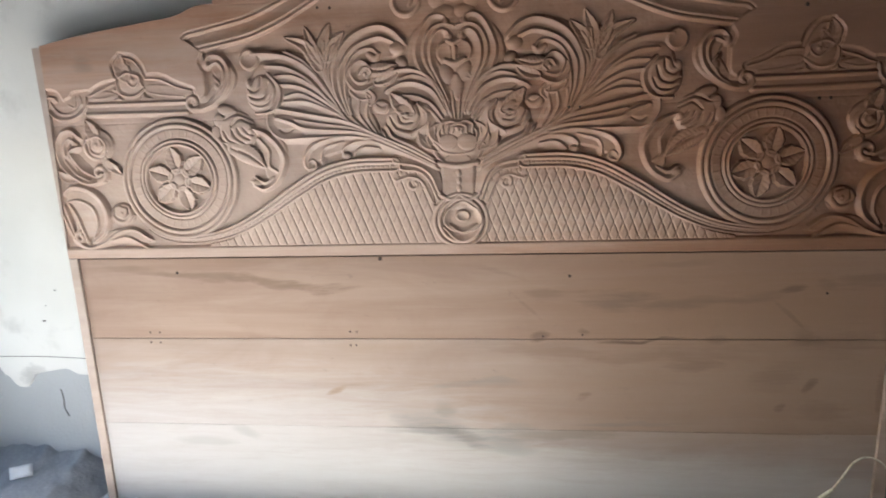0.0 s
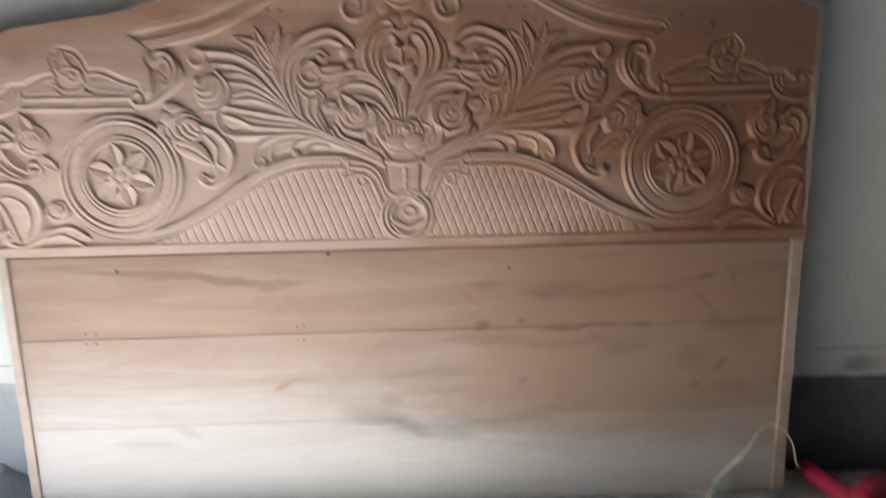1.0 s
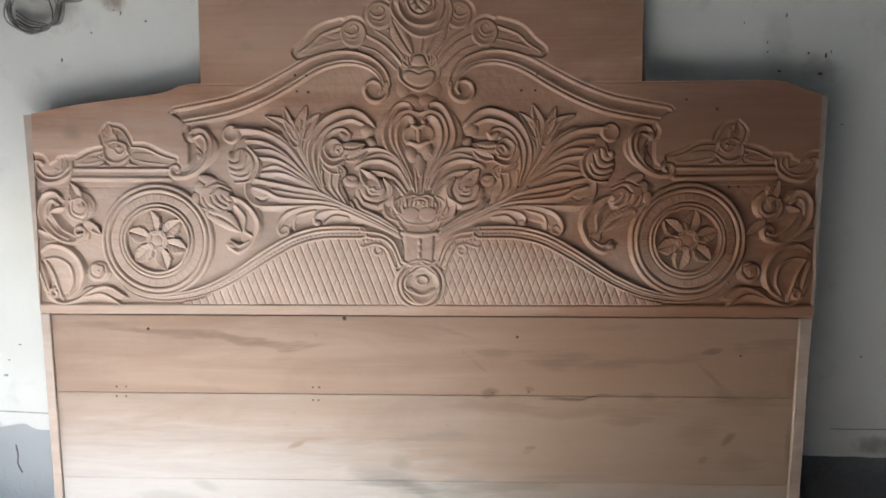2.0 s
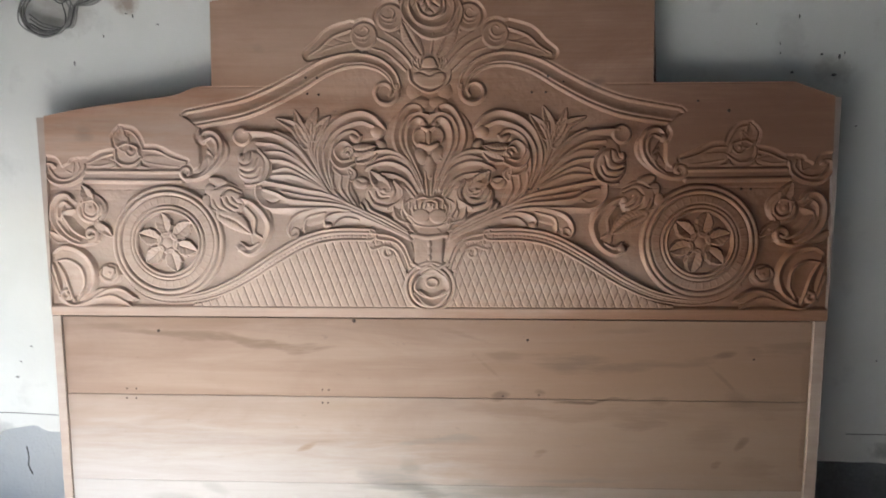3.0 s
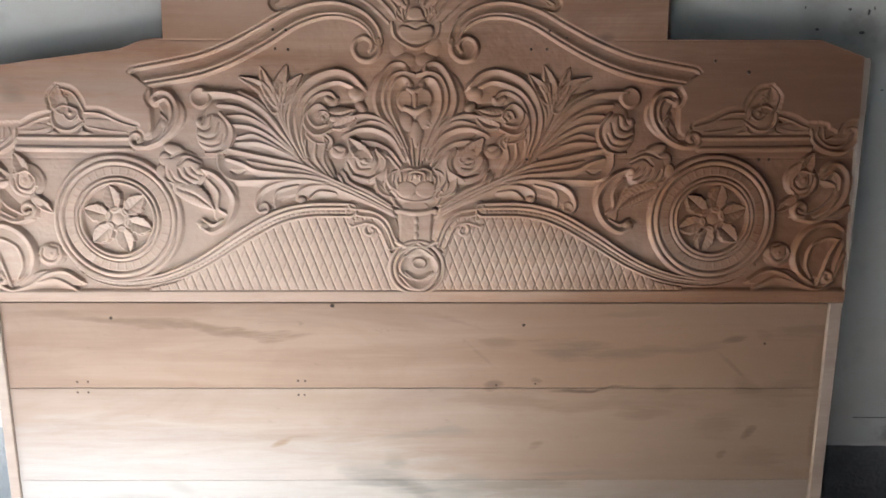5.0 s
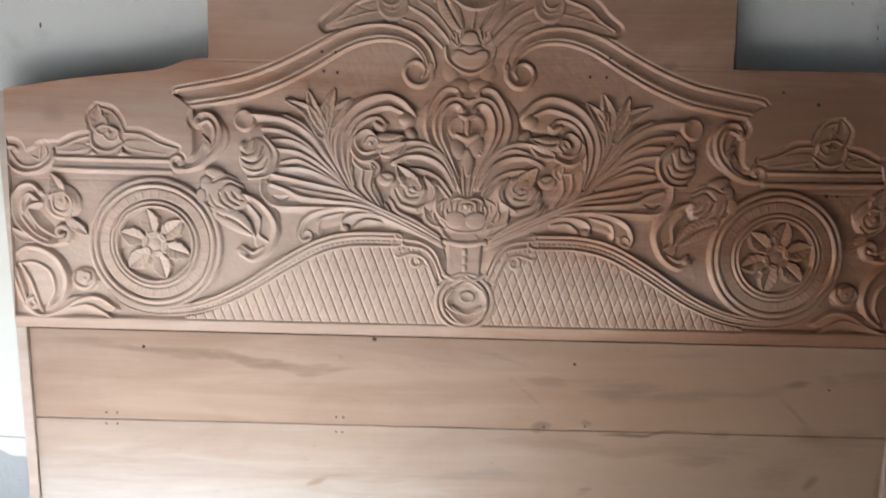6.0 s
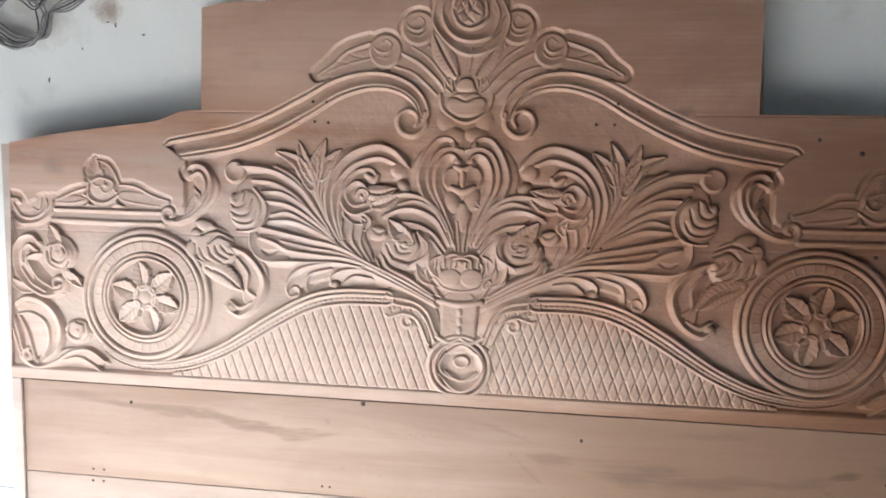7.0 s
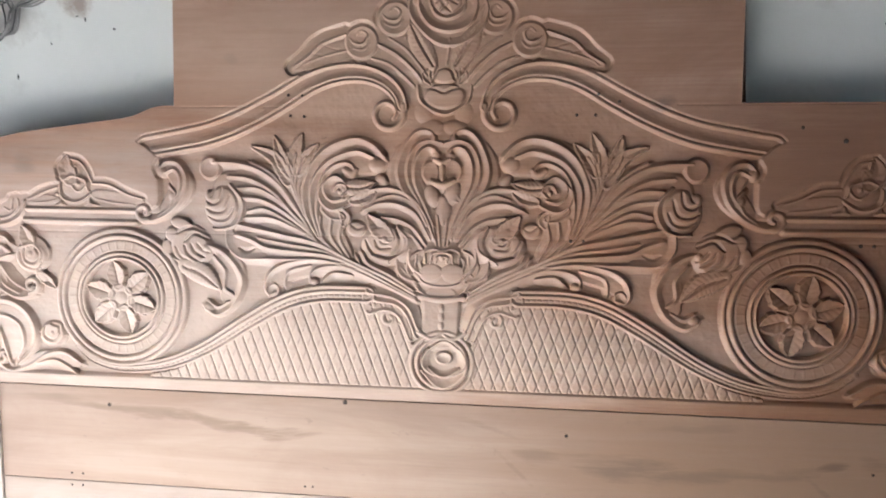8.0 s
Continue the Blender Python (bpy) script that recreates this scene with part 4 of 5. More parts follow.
stroke("rim_back", .013, (.0095, .0152, .0095), (-.8464, .2677), (-.8651, .2601), (-.8711, .2446))
spiral(.014, .0066, (-.801, .2093), .017, .0052, -100, 320)
stroke("petal", .013, (.0079, .0118, .0039), (-.783, .2287), (-.7679, .2182), (-.7528, .2052))
stroke("gouge", .012, (.0066, .0105, .0052), (-.9018, .211), (-.8816, .198), (-.8582, .1927))

motif("foot_leaf", "cupped acanthus leaf at the panel's foot")
stroke("flat", .007, (.0157, .0367, .0183), (-.8784, .1589), (-.8358, .1195), (-.8595, .0697))
stroke("rim", .015, (.0114, .0247, .0152), (-.8938, .1668), (-.8721, .1797), (-.8382, .1744), (-.8079, .1508), (-.794, .1141), (-.8037, .0774), (-.8313, .0538))
stroke("rim", .014, (.0095, .0171, .0114), (-.887, .1459), (-.858, .1484), (-.8274, .13), (-.8187, .0932), (-.8308, .0643))
stroke("rim", .014, (.0095, .0171, .0114), (-.8846, .1432), (-.8677, .1144), (-.8563, .0802), (-.8472, .0538))
stroke("rim", .013, (.0095, .0152, .0095), (-.8955, .1354), (-.8866, .1066), (-.8779, .0724))
stroke("rim", .013, (.0095, .0152, .0095), (-.8993, .1145), (-.8902, .0882), (-.8833, .0697))
spiral(.0135, .0066, (-.8651, .0644), .0118, .0052, 90, 430)

motif("foot_rose", "small rose by the medallion")
dome("button", .0135, (-.7598, .114), .0288, .0262)
stroke("groove", .0055, (.0026, .0052, .0026), (-.7861, .1141), (-.7739, .0957), (-.7503, .093), (-.7338, .1087))
stroke("groove", .0055, (.0026, .0052, .0026), (-.7748, .1298), (-.7757, .1115), (-.7577, .1035), (-.7439, .1166))
stroke("groove", .005, (.0026, .0039, .0026), (-.7614, .1349), (-.7459, .1297), (-.7439, .1166))
dome("round", .016, (-.7584, .1166), .0079, .0079)

motif("foot_tail", "tapering tail leaf along the bottom edge")
stroke("flat", .0075, (.0105, .0131, .0066), (-.821, .0485), (-.7725, .0694), (-.7073, .0561))
stroke("rim", .0145, (.0114, .0171, .0095), (-.8786, .0592), (-.8479, .0406), (-.8103, .0511), (-.7723, .0747), (-.7351, .0798), (-.6993, .0587))
stroke("rim", .0135, (.0095, .0152, .0076), (-.7942, .0563), (-.757, .0641), (-.726, .0509), (-.7056, .035))

motif("vase_rose", "rose filling the mouth of the vase", False)
dome("round", .011, (-.0012, .2776), .0393, .0249)
stroke("blade", .015, (.0052, .0092, .0039), (-.0333, .2713), (-.0357, .2892), (-.0176, .2993), (.0003, .2967), (.0182, .2991), (.0348, .2889), (.0321, .271))
stroke("blade", .0165, (.0039, .0079, .0039), (-.023, .2713), (-.0203, .2866), (-.001, .2929), (.0194, .2864), (.0206, .2711))
stroke("blade", .0175, (.0039, .0066, .0039), (-.0128, .2712), (-.0114, .2814), (.0002, .2852), (.0117, .2801), (.0103, .2711))
dome("round", .0178, (.0001, .2776), .0066, .0066)

motif("vase", "carved vase with a flared lip", False)
dome("round", .009, (-.0015, .2379), .055, .0341)
dome("button", .0135, (-.0207, .2508), .0249, .0197)
dome("button", .0135, (.0191, .2506), .0249, .0197)
stroke("gouge", .014, (.0066, .0131, .0066), (-.0516, .2433), (-.0338, .2227), (-.0017, .2148), (.0317, .2224), (.0498, .2428))
stroke("round", .0135, (.0066, .0079, .0066), (-.0391, .2073), (-.0018, .202), (.0381, .2069))
stroke("flat", .009, (.0367, .0354, .0354), (-.0019, .1968), (-.0024, .1426))
stroke("bead", .0135, (.0066, .0066, .0066), (-.0006, .1942), (-.0011, .14))

motif("vase_petal", "petal at the shoulder of the vase")
stroke("gouge", .015, (.0066, .0118, .0052), (-.0357, .2867), (-.0487, .2714), (-.0413, .2458))
stroke("gouge", .0135, (.0066, .0105, .0052), (-.0512, .2791), (-.0565, .2587), (-.0439, .2356))
stroke("gouge", .013, (.0066, .0105, .0052), (-.0797, .2562), (-.0671, .2382), (-.0441, .2202))

motif("base_leaf", "ribbed leaf folding down from the vase foot")
stroke("flat", .007, (.0157, .0236, .0105), (-.1166, .1973), (-.0703, .1816), (-.0476, .135))
stroke("blade", .0155, (.0105, .0118, .0079), (-.1317, .218), (-.0854, .2113), (-.0548, .1893), (-.0397, .1505))
stroke("blade", .015, (.0092, .0105, .0066), (-.1191, .2025), (-.0805, .1972), (-.0575, .1739), (-.0438, .135))
stroke("blade", .0145, (.0092, .0092, .0066), (-.1323, .1793), (-.1012, .1869), (-.073, .1713), (-.0555, .1299))
stroke("gouge", .014, (.0066, .0105, .0052), (-.1266, .2154), (-.1371, .2026), (-.127, .1896))
spiral(.013, .0052, (-.0964, .165), .0144, .0052, 80, 420)
stroke("crest", .011, (.0052, .0079, .0052), (-.081, .1584), (-.0656, .1454), (-.0608, .1169))

motif("pendant_rose", "rose in a ring hanging below the vase", False)
dome("round", .0075, (.0049, .0881), .0445, .0393)
stroke("blade", .0165, (.0052, .0105, .0052), (-.0221, .109), (-.0275, .0856), (-.0121, .0673))
stroke("blade", .0165, (.0052, .0105, .0052), (.0216, .0672), (.0372, .0854), (.0322, .1088))
stroke("blade", .0155, (.0052, .0118, .0052), (-.0328, .0726), (.0046, .049), (.0423, .0723))
stroke("blade", .016, (.0052, .0092, .0052), (-.0198, .0777), (.0047, .0672), (.0294, .0776))
dome("bowl", .0165, (.005, .0959), .017, .0131)
stroke("blade", .016, (.0052, .0079, .0052), (.0271, .1114), (.0052, .1219), (-.0169, .1116))

PENDANT = (0.001, 0.086)
for r_ring, w_ring, h_ring in ((0.0565, 0.0055, 0.0125), (0.0455, 0.005, 0.0140)):
    win, dx, dz = polar(PENDANT, 0.08, 0)
    q = (np.hypot(dx, dz) - r_ring) / w_ring
    cut[win] |= np.hypot(dx, dz) < 0.068
    raise_to(win, DEEP + h_ring * section("round", q, q * 0), np.abs(q) < 1, 0)
stroke("round", 0.0140, (0.005, 0.006, 0.004), (-0.043, 0.142), (-0.020, 0.131), (-0.004, 0.138), paired=False)
stroke("round", 0.0140, (0.005, 0.006, 0.004), (0.043, 0.142), (0.020, 0.131), (0.004, 0.138), paired=False)

# arched band over the trellis
ARCH = ((-0.137, 0.208), (-0.222, 0.207), (-0.287, 0.192), (-0.353, 0.157), (-0.419, 0.115), (-0.459, 0.092), (-0.511, 0.070), (-0.564, 0.058), (-0.623, 0.054), (-0.675, 0.066), (-0.710, 0.091))
motif("arched_band", "arched moulding of two beads with a rope between")
stroke("arch", 0.0140, (0.0165, 0.0155, 0.004), *ARCH)

# medallions
MED, MED_R = (-0.6165, 0.1895), 0.1345
motif("medallion_ring", "round medallion frame of concentric beads")
for side in sides():
    win, dx, dz = polar(MED, MED_R + 0.006, side)
    rad, th = np.hypot(dx, dz), np.arctan2(dz, dx)
    cut[win] |= rad < MED_R + 0.005
    ring = np.full(rad.shape, 0.0)
    for r_ring, w_ring, h_ring in ((0.1285, 0.0060, 0.0115), (0.1165, 0.0062, 0.0140), (0.0840, 0.0046, 0.0125), (0.0755, 0.0042, 0.0135)):
        q = (rad - r_ring) / w_ring
        ring = np.maximum(ring, h_ring * section("round", q, q * 0))
    q = (rad - 0.0995) / 0.0110
    rung = np.abs(th * 19 / math.pi - np.round(th * 19 / math.pi)) * math.pi / 19 * rad
    cells = 0.0086 + 0.0011 * np.exp(-(rung / 0.0012) ** 2)
    ring = np.maximum(ring, cells * edge_fall(np.clip(q, -1, 1), 0.2) * (np.abs(q) < 1))
    raise_to(win, DEEP + np.maximum(ring, 0.004), (rad < MED_R) & (rad > 0.0715), side)
    relief[win] = np.where(rad <= 0.0715, np.maximum(relief[win], DEEP + 0.0005), relief[win])
for degree in (103, 41, -17, -74, -138, 163):
    motif("medallion_petal", "pointed petal of the medallion flower")
    a = radians(degree)
    ex, ez = math.cos(a), math.sin(a)
    stroke("petal", 0.0135, (0.013, 0.0205, 0.001), *((MED[0] + r * ex, MED[1] + r * ez) for r in (0.025, 0.046, 0.073)))
    stroke("groove", 0.0022, (0.0012, 0.0022, 0.001), *((MED[0] + r * ex, MED[1] + r * ez) for r in (0.030, 0.048, 0.070)))
motif("medallion_boss", "dished round boss in the middle of the medallion")
dome("bowl", 0.0145, MED, 0.0290, 0.0290)
dome("round", 0.0115, MED, 0.0175, 0.0175)

# trellis of crossing lines under the arch
motif("trellis", "trellis of shallow crossing lines under the arch")
top = spline(ARCH[:8], 9)[::-1]
for side in (0, 1):
    limit = np.interp(-np.abs(PX), top[:, 0], top[:, 1]) - 0.0145
    zone = (PZ < limit) & (PZ > RAIL) & ((PX > 0) == bool(side)) & (np.abs(PX) < 0.56) & ((np.abs(PX) > 0.055) | (PZ < 0.12))
    zone &= np.hypot(PX - PENDANT[0], PZ - PENDANT[1]) > 0.060
    lines = np.zeros(PX.shape)
    for sgn, deep in ((1, 0.0036 if side == 0 else 0.0030), (-1, 0.0014 if side == 0 else 0.0026)):
        a = (PX + sgn * 0.377 * PZ) / 0.0193
        d = np.abs(a - np.round(a)) * 0.0193 * 0.935
        lines = np.maximum(lines, deep * np.exp(-(d / 0.0014) ** 2))
    raise_to((slice(None), slice(None)), DEEP + 0.0098 - lines, zone, side)

# the cut-back ground: under the cornice, the rules and the crest
corn = spline(((-0.57, 0.472), (-0.496, 0.486), (-0.432, 0.499), (-0.367, 0.524), (-0.303, 0.557), (-0.245, 0.59), (-0.19, 0.605), (-0.09, 0.606), (0.0, 0.606)), 9)
roof = np.where(np.abs(PX) < 0.568, np.interp(-np.abs(PX), corn[:, 0], corn[:, 1]), 0.350)
notch = (np.abs(PX) > 0.535) & (np.abs(PX) < 0.568) & (PZ > 0.352)
field = (PZ < roof) & ~notch & (PZ > RAIL)
shallow = DEEP + 0.006 * np.clip((PZ - 0.455) / 0.045, 0, 1)
ground = np.where(field, shallow, np.where(cut, -0.0065, FACE))
for _ in range(2):
    g = np.pad(ground, 1, mode="edge")
    ground = (g[1:-1, 1:-1] * 2 + g[:-2, 1:-1] + g[2:, 1:-1] + g[1:-1, :-2] + g[1:-1, 2:]) / 6
lower = PZ < RAIL
ground = np.where(lower, np.where(PZ < RAIL - 0.006, -0.002, -0.002 - (PZ - RAIL + 0.006) * 1.0), ground)
height = np.maximum(ground, relief)
owner = np.where(relief >= ground, owner, 0)
g = np.pad(height, 1, mode="edge")
height = (g[1:-1, 1:-1] * 10 + g[:-2, 1:-1] + g[2:, 1:-1] + g[1:-1, :-2] + g[1:-1, 2:]) / 14


def waves(step, seed):
    """Smooth random unevenness over the board."""
    r = np.random.default_rng(seed)
    nx, nz = int((X1 - X0) / step) + 4, int(Z1 / step) + 4
    v = r.normal(size=(nz, nx))
    fx, fz = (PX - X0) / step, PZ / step
    i, j = fx.astype(int), fz.astype(int)
    a, b = fx - i, fz - j
    a, b = a * a * (3 - 2 * a), b * b * (3 - 2 * b)
    return (v[j, i] * (1 - a) + v[j, i + 1] * a) * (1 - b) + (v[j + 1, i] * (1 - a) + v[j + 1, i + 1] * a) * b


height = height * 0.74
carved = np.clip((FACE - height) / 0.004, 0.15, 1)
height = height + 0.0001 * waves(0.0045, 1) * carved + 0.00014 * waves(0.011, 3) * carved + 0.0005 * waves(0.05, 2) * carved
# glued joints between the timbers of the panel
for z_joint, until in ((0.5475, -0.30), (0.314, 2.0)):
    height -= 0.0009 * np.exp(-((PZ - z_joint) / 0.0012) ** 2) * (PX < until)
height -= 0.0009 * np.exp(-((PZ - 0.5475) / 0.0012) ** 2) * (PX > 0.40)
height -= 0.0004 * np.exp(-((PZ - 0.7515) / 0.0014) ** 2) * (np.abs(PX) > 0.06)

# outline: a wavy waney edge on one wing, a stepped middle, a clipped corner on the other wing
wing = spline(((-0.93, 0.478), (-0.9, 0.485), (-0.80, 0.503), (-0.672, 0.5195), (-0.593, 0.530), (-0.54, 0.5485), (-0.49, 0.551)), 12)
outline = np.interp(gx, wing[:, 0], wing[:, 1])
outline = np.where(gx > -0.503, np.minimum(0.752, 0.741 + np.clip(gx + 0.503, 0, 1) * 0.2), outline)
outline = np.where((gx > -0.378) & (gx < 0.372), 0.838, outline)
outline = np.where(gx > 0.504, 0.550, outline)
outline = np.where(gx > 0.815, 0.549 - (gx - 0.815) * 0.36, outline)
VX, VZ = PX.copy(), np.minimum(PZ, np.broadcast_to(outline, PX.shape))
foot = 0.0135 - 0.003 * gx
VZ = foot + (VZ - 0.0) * np.where(PZ < RAIL, (RAIL - foot) / RAIL, 1.0) - np.where(PZ < RAIL, 0.0, foot)
rise, run = np.gradient(height, STEP)
normals = np.stack([-run, -np.ones_like(run), -rise], -1)
normals /= np.linalg.norm(normals, axis=-1, keepdims=True)
verts = np.stack([VX, -height, VZ], -1).reshape(-1, 3)
normals = normals.reshape(-1, 3)
low = np.minimum(outline[:-1], outline[1:])
edge = np.maximum(outline[:-1], outline[1:]) - low > 0.05
keep = PZ[:-1, :-1] < np.broadcast_to(np.where(edge, low, np.maximum(outline[:-1], outline[1:])), PZ[:-1, :-1].shape) - 1e-5
cell = owner[:-1, :-1]

headboard = thing("headboard", BOARD, "carved unfinished wooden bed headboard leaning against a whitewashed wall", "headboard")


def grid_part(name, mask, material, parent, label=""):
    """One piece of the carved surface as a mesh of its own."""
    j, i = np.nonzero(mask)
    if len(j) < 4:
        return None
    a = j * NX + i
    quads = np.stack([a, a + 1, a + NX + 1, a + NX], -1)
    used, index = np.unique(quads, return_inverse=True)
    me = bpy.data.meshes.new(name)
    me.vertices.add(len(used))
    me.vertices.foreach_set("co", verts[used].ravel().astype(np.float32))
    me.loops.add(quads.size)
    me.loops.foreach_set("vertex_index", index.ravel().astype(np.int32))
    me.polygons.add(len(quads))
    me.polygons.foreach_set("loop_start", np.arange(0, quads.size, 4, dtype=np.int32))
    me.polygons.foreach_set("use_smooth", np.ones(len(quads), bool))
    me.update(calc_edges=True)
    me.normals_split_custom_set_from_vertices(normals[used].tolist())
    me.materials.append(material)
    ob = new(name, me)
    ob.parent = parent
    if label:
        tagged(ob, label)
    return ob


joint_high = PZ[:-1, :-1] > 0.5475
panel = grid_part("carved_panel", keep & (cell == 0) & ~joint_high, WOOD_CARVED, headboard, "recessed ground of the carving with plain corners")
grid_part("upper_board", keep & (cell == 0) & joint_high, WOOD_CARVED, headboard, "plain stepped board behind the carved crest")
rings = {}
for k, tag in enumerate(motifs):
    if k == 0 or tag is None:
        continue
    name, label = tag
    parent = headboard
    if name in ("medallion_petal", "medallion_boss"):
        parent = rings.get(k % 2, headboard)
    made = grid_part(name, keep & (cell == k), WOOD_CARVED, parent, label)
    if name == "medallion_ring":
        rings[k % 2] = made

# the thickness of the panel: its rim and its back
bm = bmesh.new()
THICK = 0.028
rim = [(X0, 0.0162)] + [(x, z) for x, z in zip(gx[::6], outline[::6])] + [(X1, outline[-1]), (X1, 0.0108)]
ring_front = [bm.verts.new((x, 0.0035, z)) for x, z in rim]
ring_back = [bm.verts.new((x, THICK, z)) for x, z in rim]
for a in range(len(rim)):
    b = (a + 1) % len(rim)
    bm.faces.new((ring_front[a], ring_front[b], ring_back[b], ring_back[a]))
bm.faces.new(ring_back[::-1])
part("panel_back", bm, WOOD_STRIP, headboard, "sawn edges and back of the panel")
# planks and edge strips below and beside the carving
def slanted(x0, x1, y0, y1, z0, z1, bevel):
    """A board of the lower part, which drops a little along its length and narrows towards the foot."""
    bm = block(x0, x1, y0, y1, z0, z1, bevel)
    for v in bm.verts:
        x, z = v.co.x, v.co.z
        v.co.z -= 0.0028 * x
        v.co.x *= 1 + 0.034 * (z - 0.012)
    return bm


for z_low, z_high, y_face, material, label in ((-0.1762, 0.0098, 0.0062, PLANK_WOODS[0], "brownish planed plank with dark smears"), (-0.3865, -0.1775, 0.0056, PLANK_WOODS[1], "pale planed plank with grey smears"), (-0.598, -0.3870, 0.0059, PLANK_WOODS[2], "bottom plank whitened with painted glow")):
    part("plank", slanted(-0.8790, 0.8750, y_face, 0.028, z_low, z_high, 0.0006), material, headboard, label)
part("edge_strip", slanted(-0.9015, -0.8805, 0.001, 0.032, -0.598, 0.0130, 0.0015), WOOD_STRIP, headboard, "narrow planed edge strip")
part("edge_strip", slanted(0.8765, 0.9035, 0.001, 0.032, -0.598, 0.0125, 0.0015), WOOD_STRIP, headboard, "narrow planed edge strip")
for x_in, x_out, z_low, z_high, flare in ((-0.9030, -0.9040, 0.018, 0.482, -0.040), (0.9060, 0.9075, 0.012, 0.515, 0.026)):
    bm = block(min(x_in, x_out), max(x_in, x_out), 0.004, 0.032, z_low, z_high)
    for v in bm.verts:
        if abs(v.co.x) > (abs(x_in) + abs(x_out)) / 2:
            v.co.x += flare * (v.co.z - z_low)
    part("edge_strip", bm, WOOD_STRIP, headboard, "narrow tapering edge strip")


# nail heads and drilled holes in the timber
IRON = plain("rusty_iron", (0.055, 0.038, 0.03), 0.7, 0.4)


def nail(x, z, r, y):
    part("nail", lathe(((r, 0.0), (r, 0.0006), (r * 0.6, 0.0012), (r * 0.1, 0.0013)), pose(x, y, z, 90), sides=10), IRON, headboard)


for x, z, r in ((-0.179, 0.005, 0.0045), (0.227, -0.038, 0.0032), (-0.647, -0.021, 0.0035), (0.745, -0.080, 0.0025)):
    nail(x, z, r, 0.0064)
for x, z in ((-0.728, -0.161), (-0.705, -0.161), (-0.728, -0.184), (-0.705, -0.184), (-0.256, -0.160), (-0.241, -0.160), (-0.256, -0.191), (-0.243, -0.191), (0.170, -0.171), (0.254, -0.168)):
    nail(x, z, 0.0022, 0.0064 if z > -0.175 else 0.0054)
for x, z, r in ((0.603, 0.508, 0.003), (0.672, 0.486, 0.004), (-0.285, 0.568, 0.0032), (-0.258, 0.567, 0.0028), (-0.282, 0.532, 0.0028), (-0.256, 0.530, 0.003), (0.268, 0.566, 0.003), (0.303, 0.553, 0.003), (0.232, 0.531, 0.0028), (0.264, 0.531, 0.0028), (0.226, 0.312, 0.003), (0.248, 0.312, 0.003), (0.708, 0.311, 0.0035), (0.729, 0.311, 0.003)):
    j, i = np.searchsorted(gz, z), np.searchsorted(gx, x)
    nail(x, z, r, -height[j, i] + 0.0002)

# ---- power drill on the floor ----
RED = plain("red_plastic", (0.27, 0.010, 0.040), 0.45, 0.0, 0.12)
BLACK = plain("black_rubber", (0.018, 0.018, 0.02), 0.55)
STEEL = plain("dull_steel", (0.42, 0.42, 0.43), 0.4, 0.9)


def along(a, b):
    a, b = Vector(a), Vector(b)
    return Matrix.Translation(a) @ (b - a).to_track_quat("Z", "Y").to_matrix().to_4x4(), (b - a).length


def power_drill():
    drill = thing("power_drill", pose(-0.028, 0.035, 0), "red corded power drill lying on the cement floor", "drill")
    m, n = along((0.990, 0.022, 0.046), (1.042, -0.188, 0.026))
    part("handle", lathe(((0.011, -0.004), (0.023, 0.0), (0.025, 0.012), (0.024, n * 0.45), (0.027, n * 0.75), (0.026, n * 0.95), (0.015, n)), m), RED, drill, "smooth red plastic grip", True)
    a, b = (1.028, -0.142, 0.040), (1.142, -0.068, 0.046)
    m, n = along(a, b)
    part("motor_housing", lathe(((0.016, -0.012), (0.028, 0.0), (0.034, 0.016), (0.037, n * 0.5), (0.036, n * 0.8), (0.026, n)), m), RED, drill, "red plastic motor housing", True)
    for k in range(5):
        ring = lathe(((0.030, 0.0), (0.0362, 0.0006), (0.0362, 0.0024), (0.030, 0.003)), m @ Matrix.Translation((0, 0, 0.016 + 0.007 * k)))
        part("vent_rib", ring, RED, drill)
    m, n = along(b, (1.178, -0.046, 0.046))
    part("gear_case", lathe(((0.026, 0.0), (0.024, n * 0.5), (0.018, n)), m), BLACK, drill, "black gear case", True)
    m, n = along((1.178, -0.046, 0.046), (1.215, -0.022, 0.044))
    part("chuck", lathe(((0.014, 0.0), (0.017, 0.004), (0.017, n * 0.6), (0.009, n)), m), BLACK, drill, "dark drill chuck", True)
    m, n = along((1.004, -0.020, 0.062), (1.010, -0.045, 0.060))
    part("trigger", block(-0.005, 0.005, -0.004, 0.005, 0, n, 0.002), BLACK, drill, "black trigger").matrix_local = m


power_drill()


def second_tool():
    tool = thing("grinder", pose(-0.04, 0.015, 0), "red and black angle grinder lying by the wall", "grinder")
    m, n = along((1.275, -0.005, 0.058), (1.46, 0.030, 0.062))
    part("body", lathe(((0.022, -0.01), (0.034, 0.0), (0.036, n * 0.5), (0.030, n)), m), RED, tool, "red plastic body", True)
    m, n = along((1.28, -0.050, 0.048), (1.28, 0.015, 0.048))
    part("head", lathe(((0.020, 0.0), (0.034, 0.008), (0.034, n - 0.01), (0.024, n)), m), BLACK, tool, "black gear head", True)
    m, n = along((1.28, -0.056, 0.048), (1.28, -0.051, 0.048))
    part("guard", lathe(((0.030, 0.0), (0.045, 0.001), (0.045, n), (0.030, n + 0.001)), m), STEEL, tool, "steel wheel guard", True)


second_tool()

# ---- cords ----
CORD = plain("grimy_pale_cord", (0.50, 0.465, 0.385), 0.6, 0.0, 0.3, 60)
DARK_CORD = plain("dark_cord", (0.035, 0.033, 0.032), 0.55)
TAPE = plain("green_tape", (0.27, 0.34, 0.29), 0.5, 0.0, 0.4, 90)


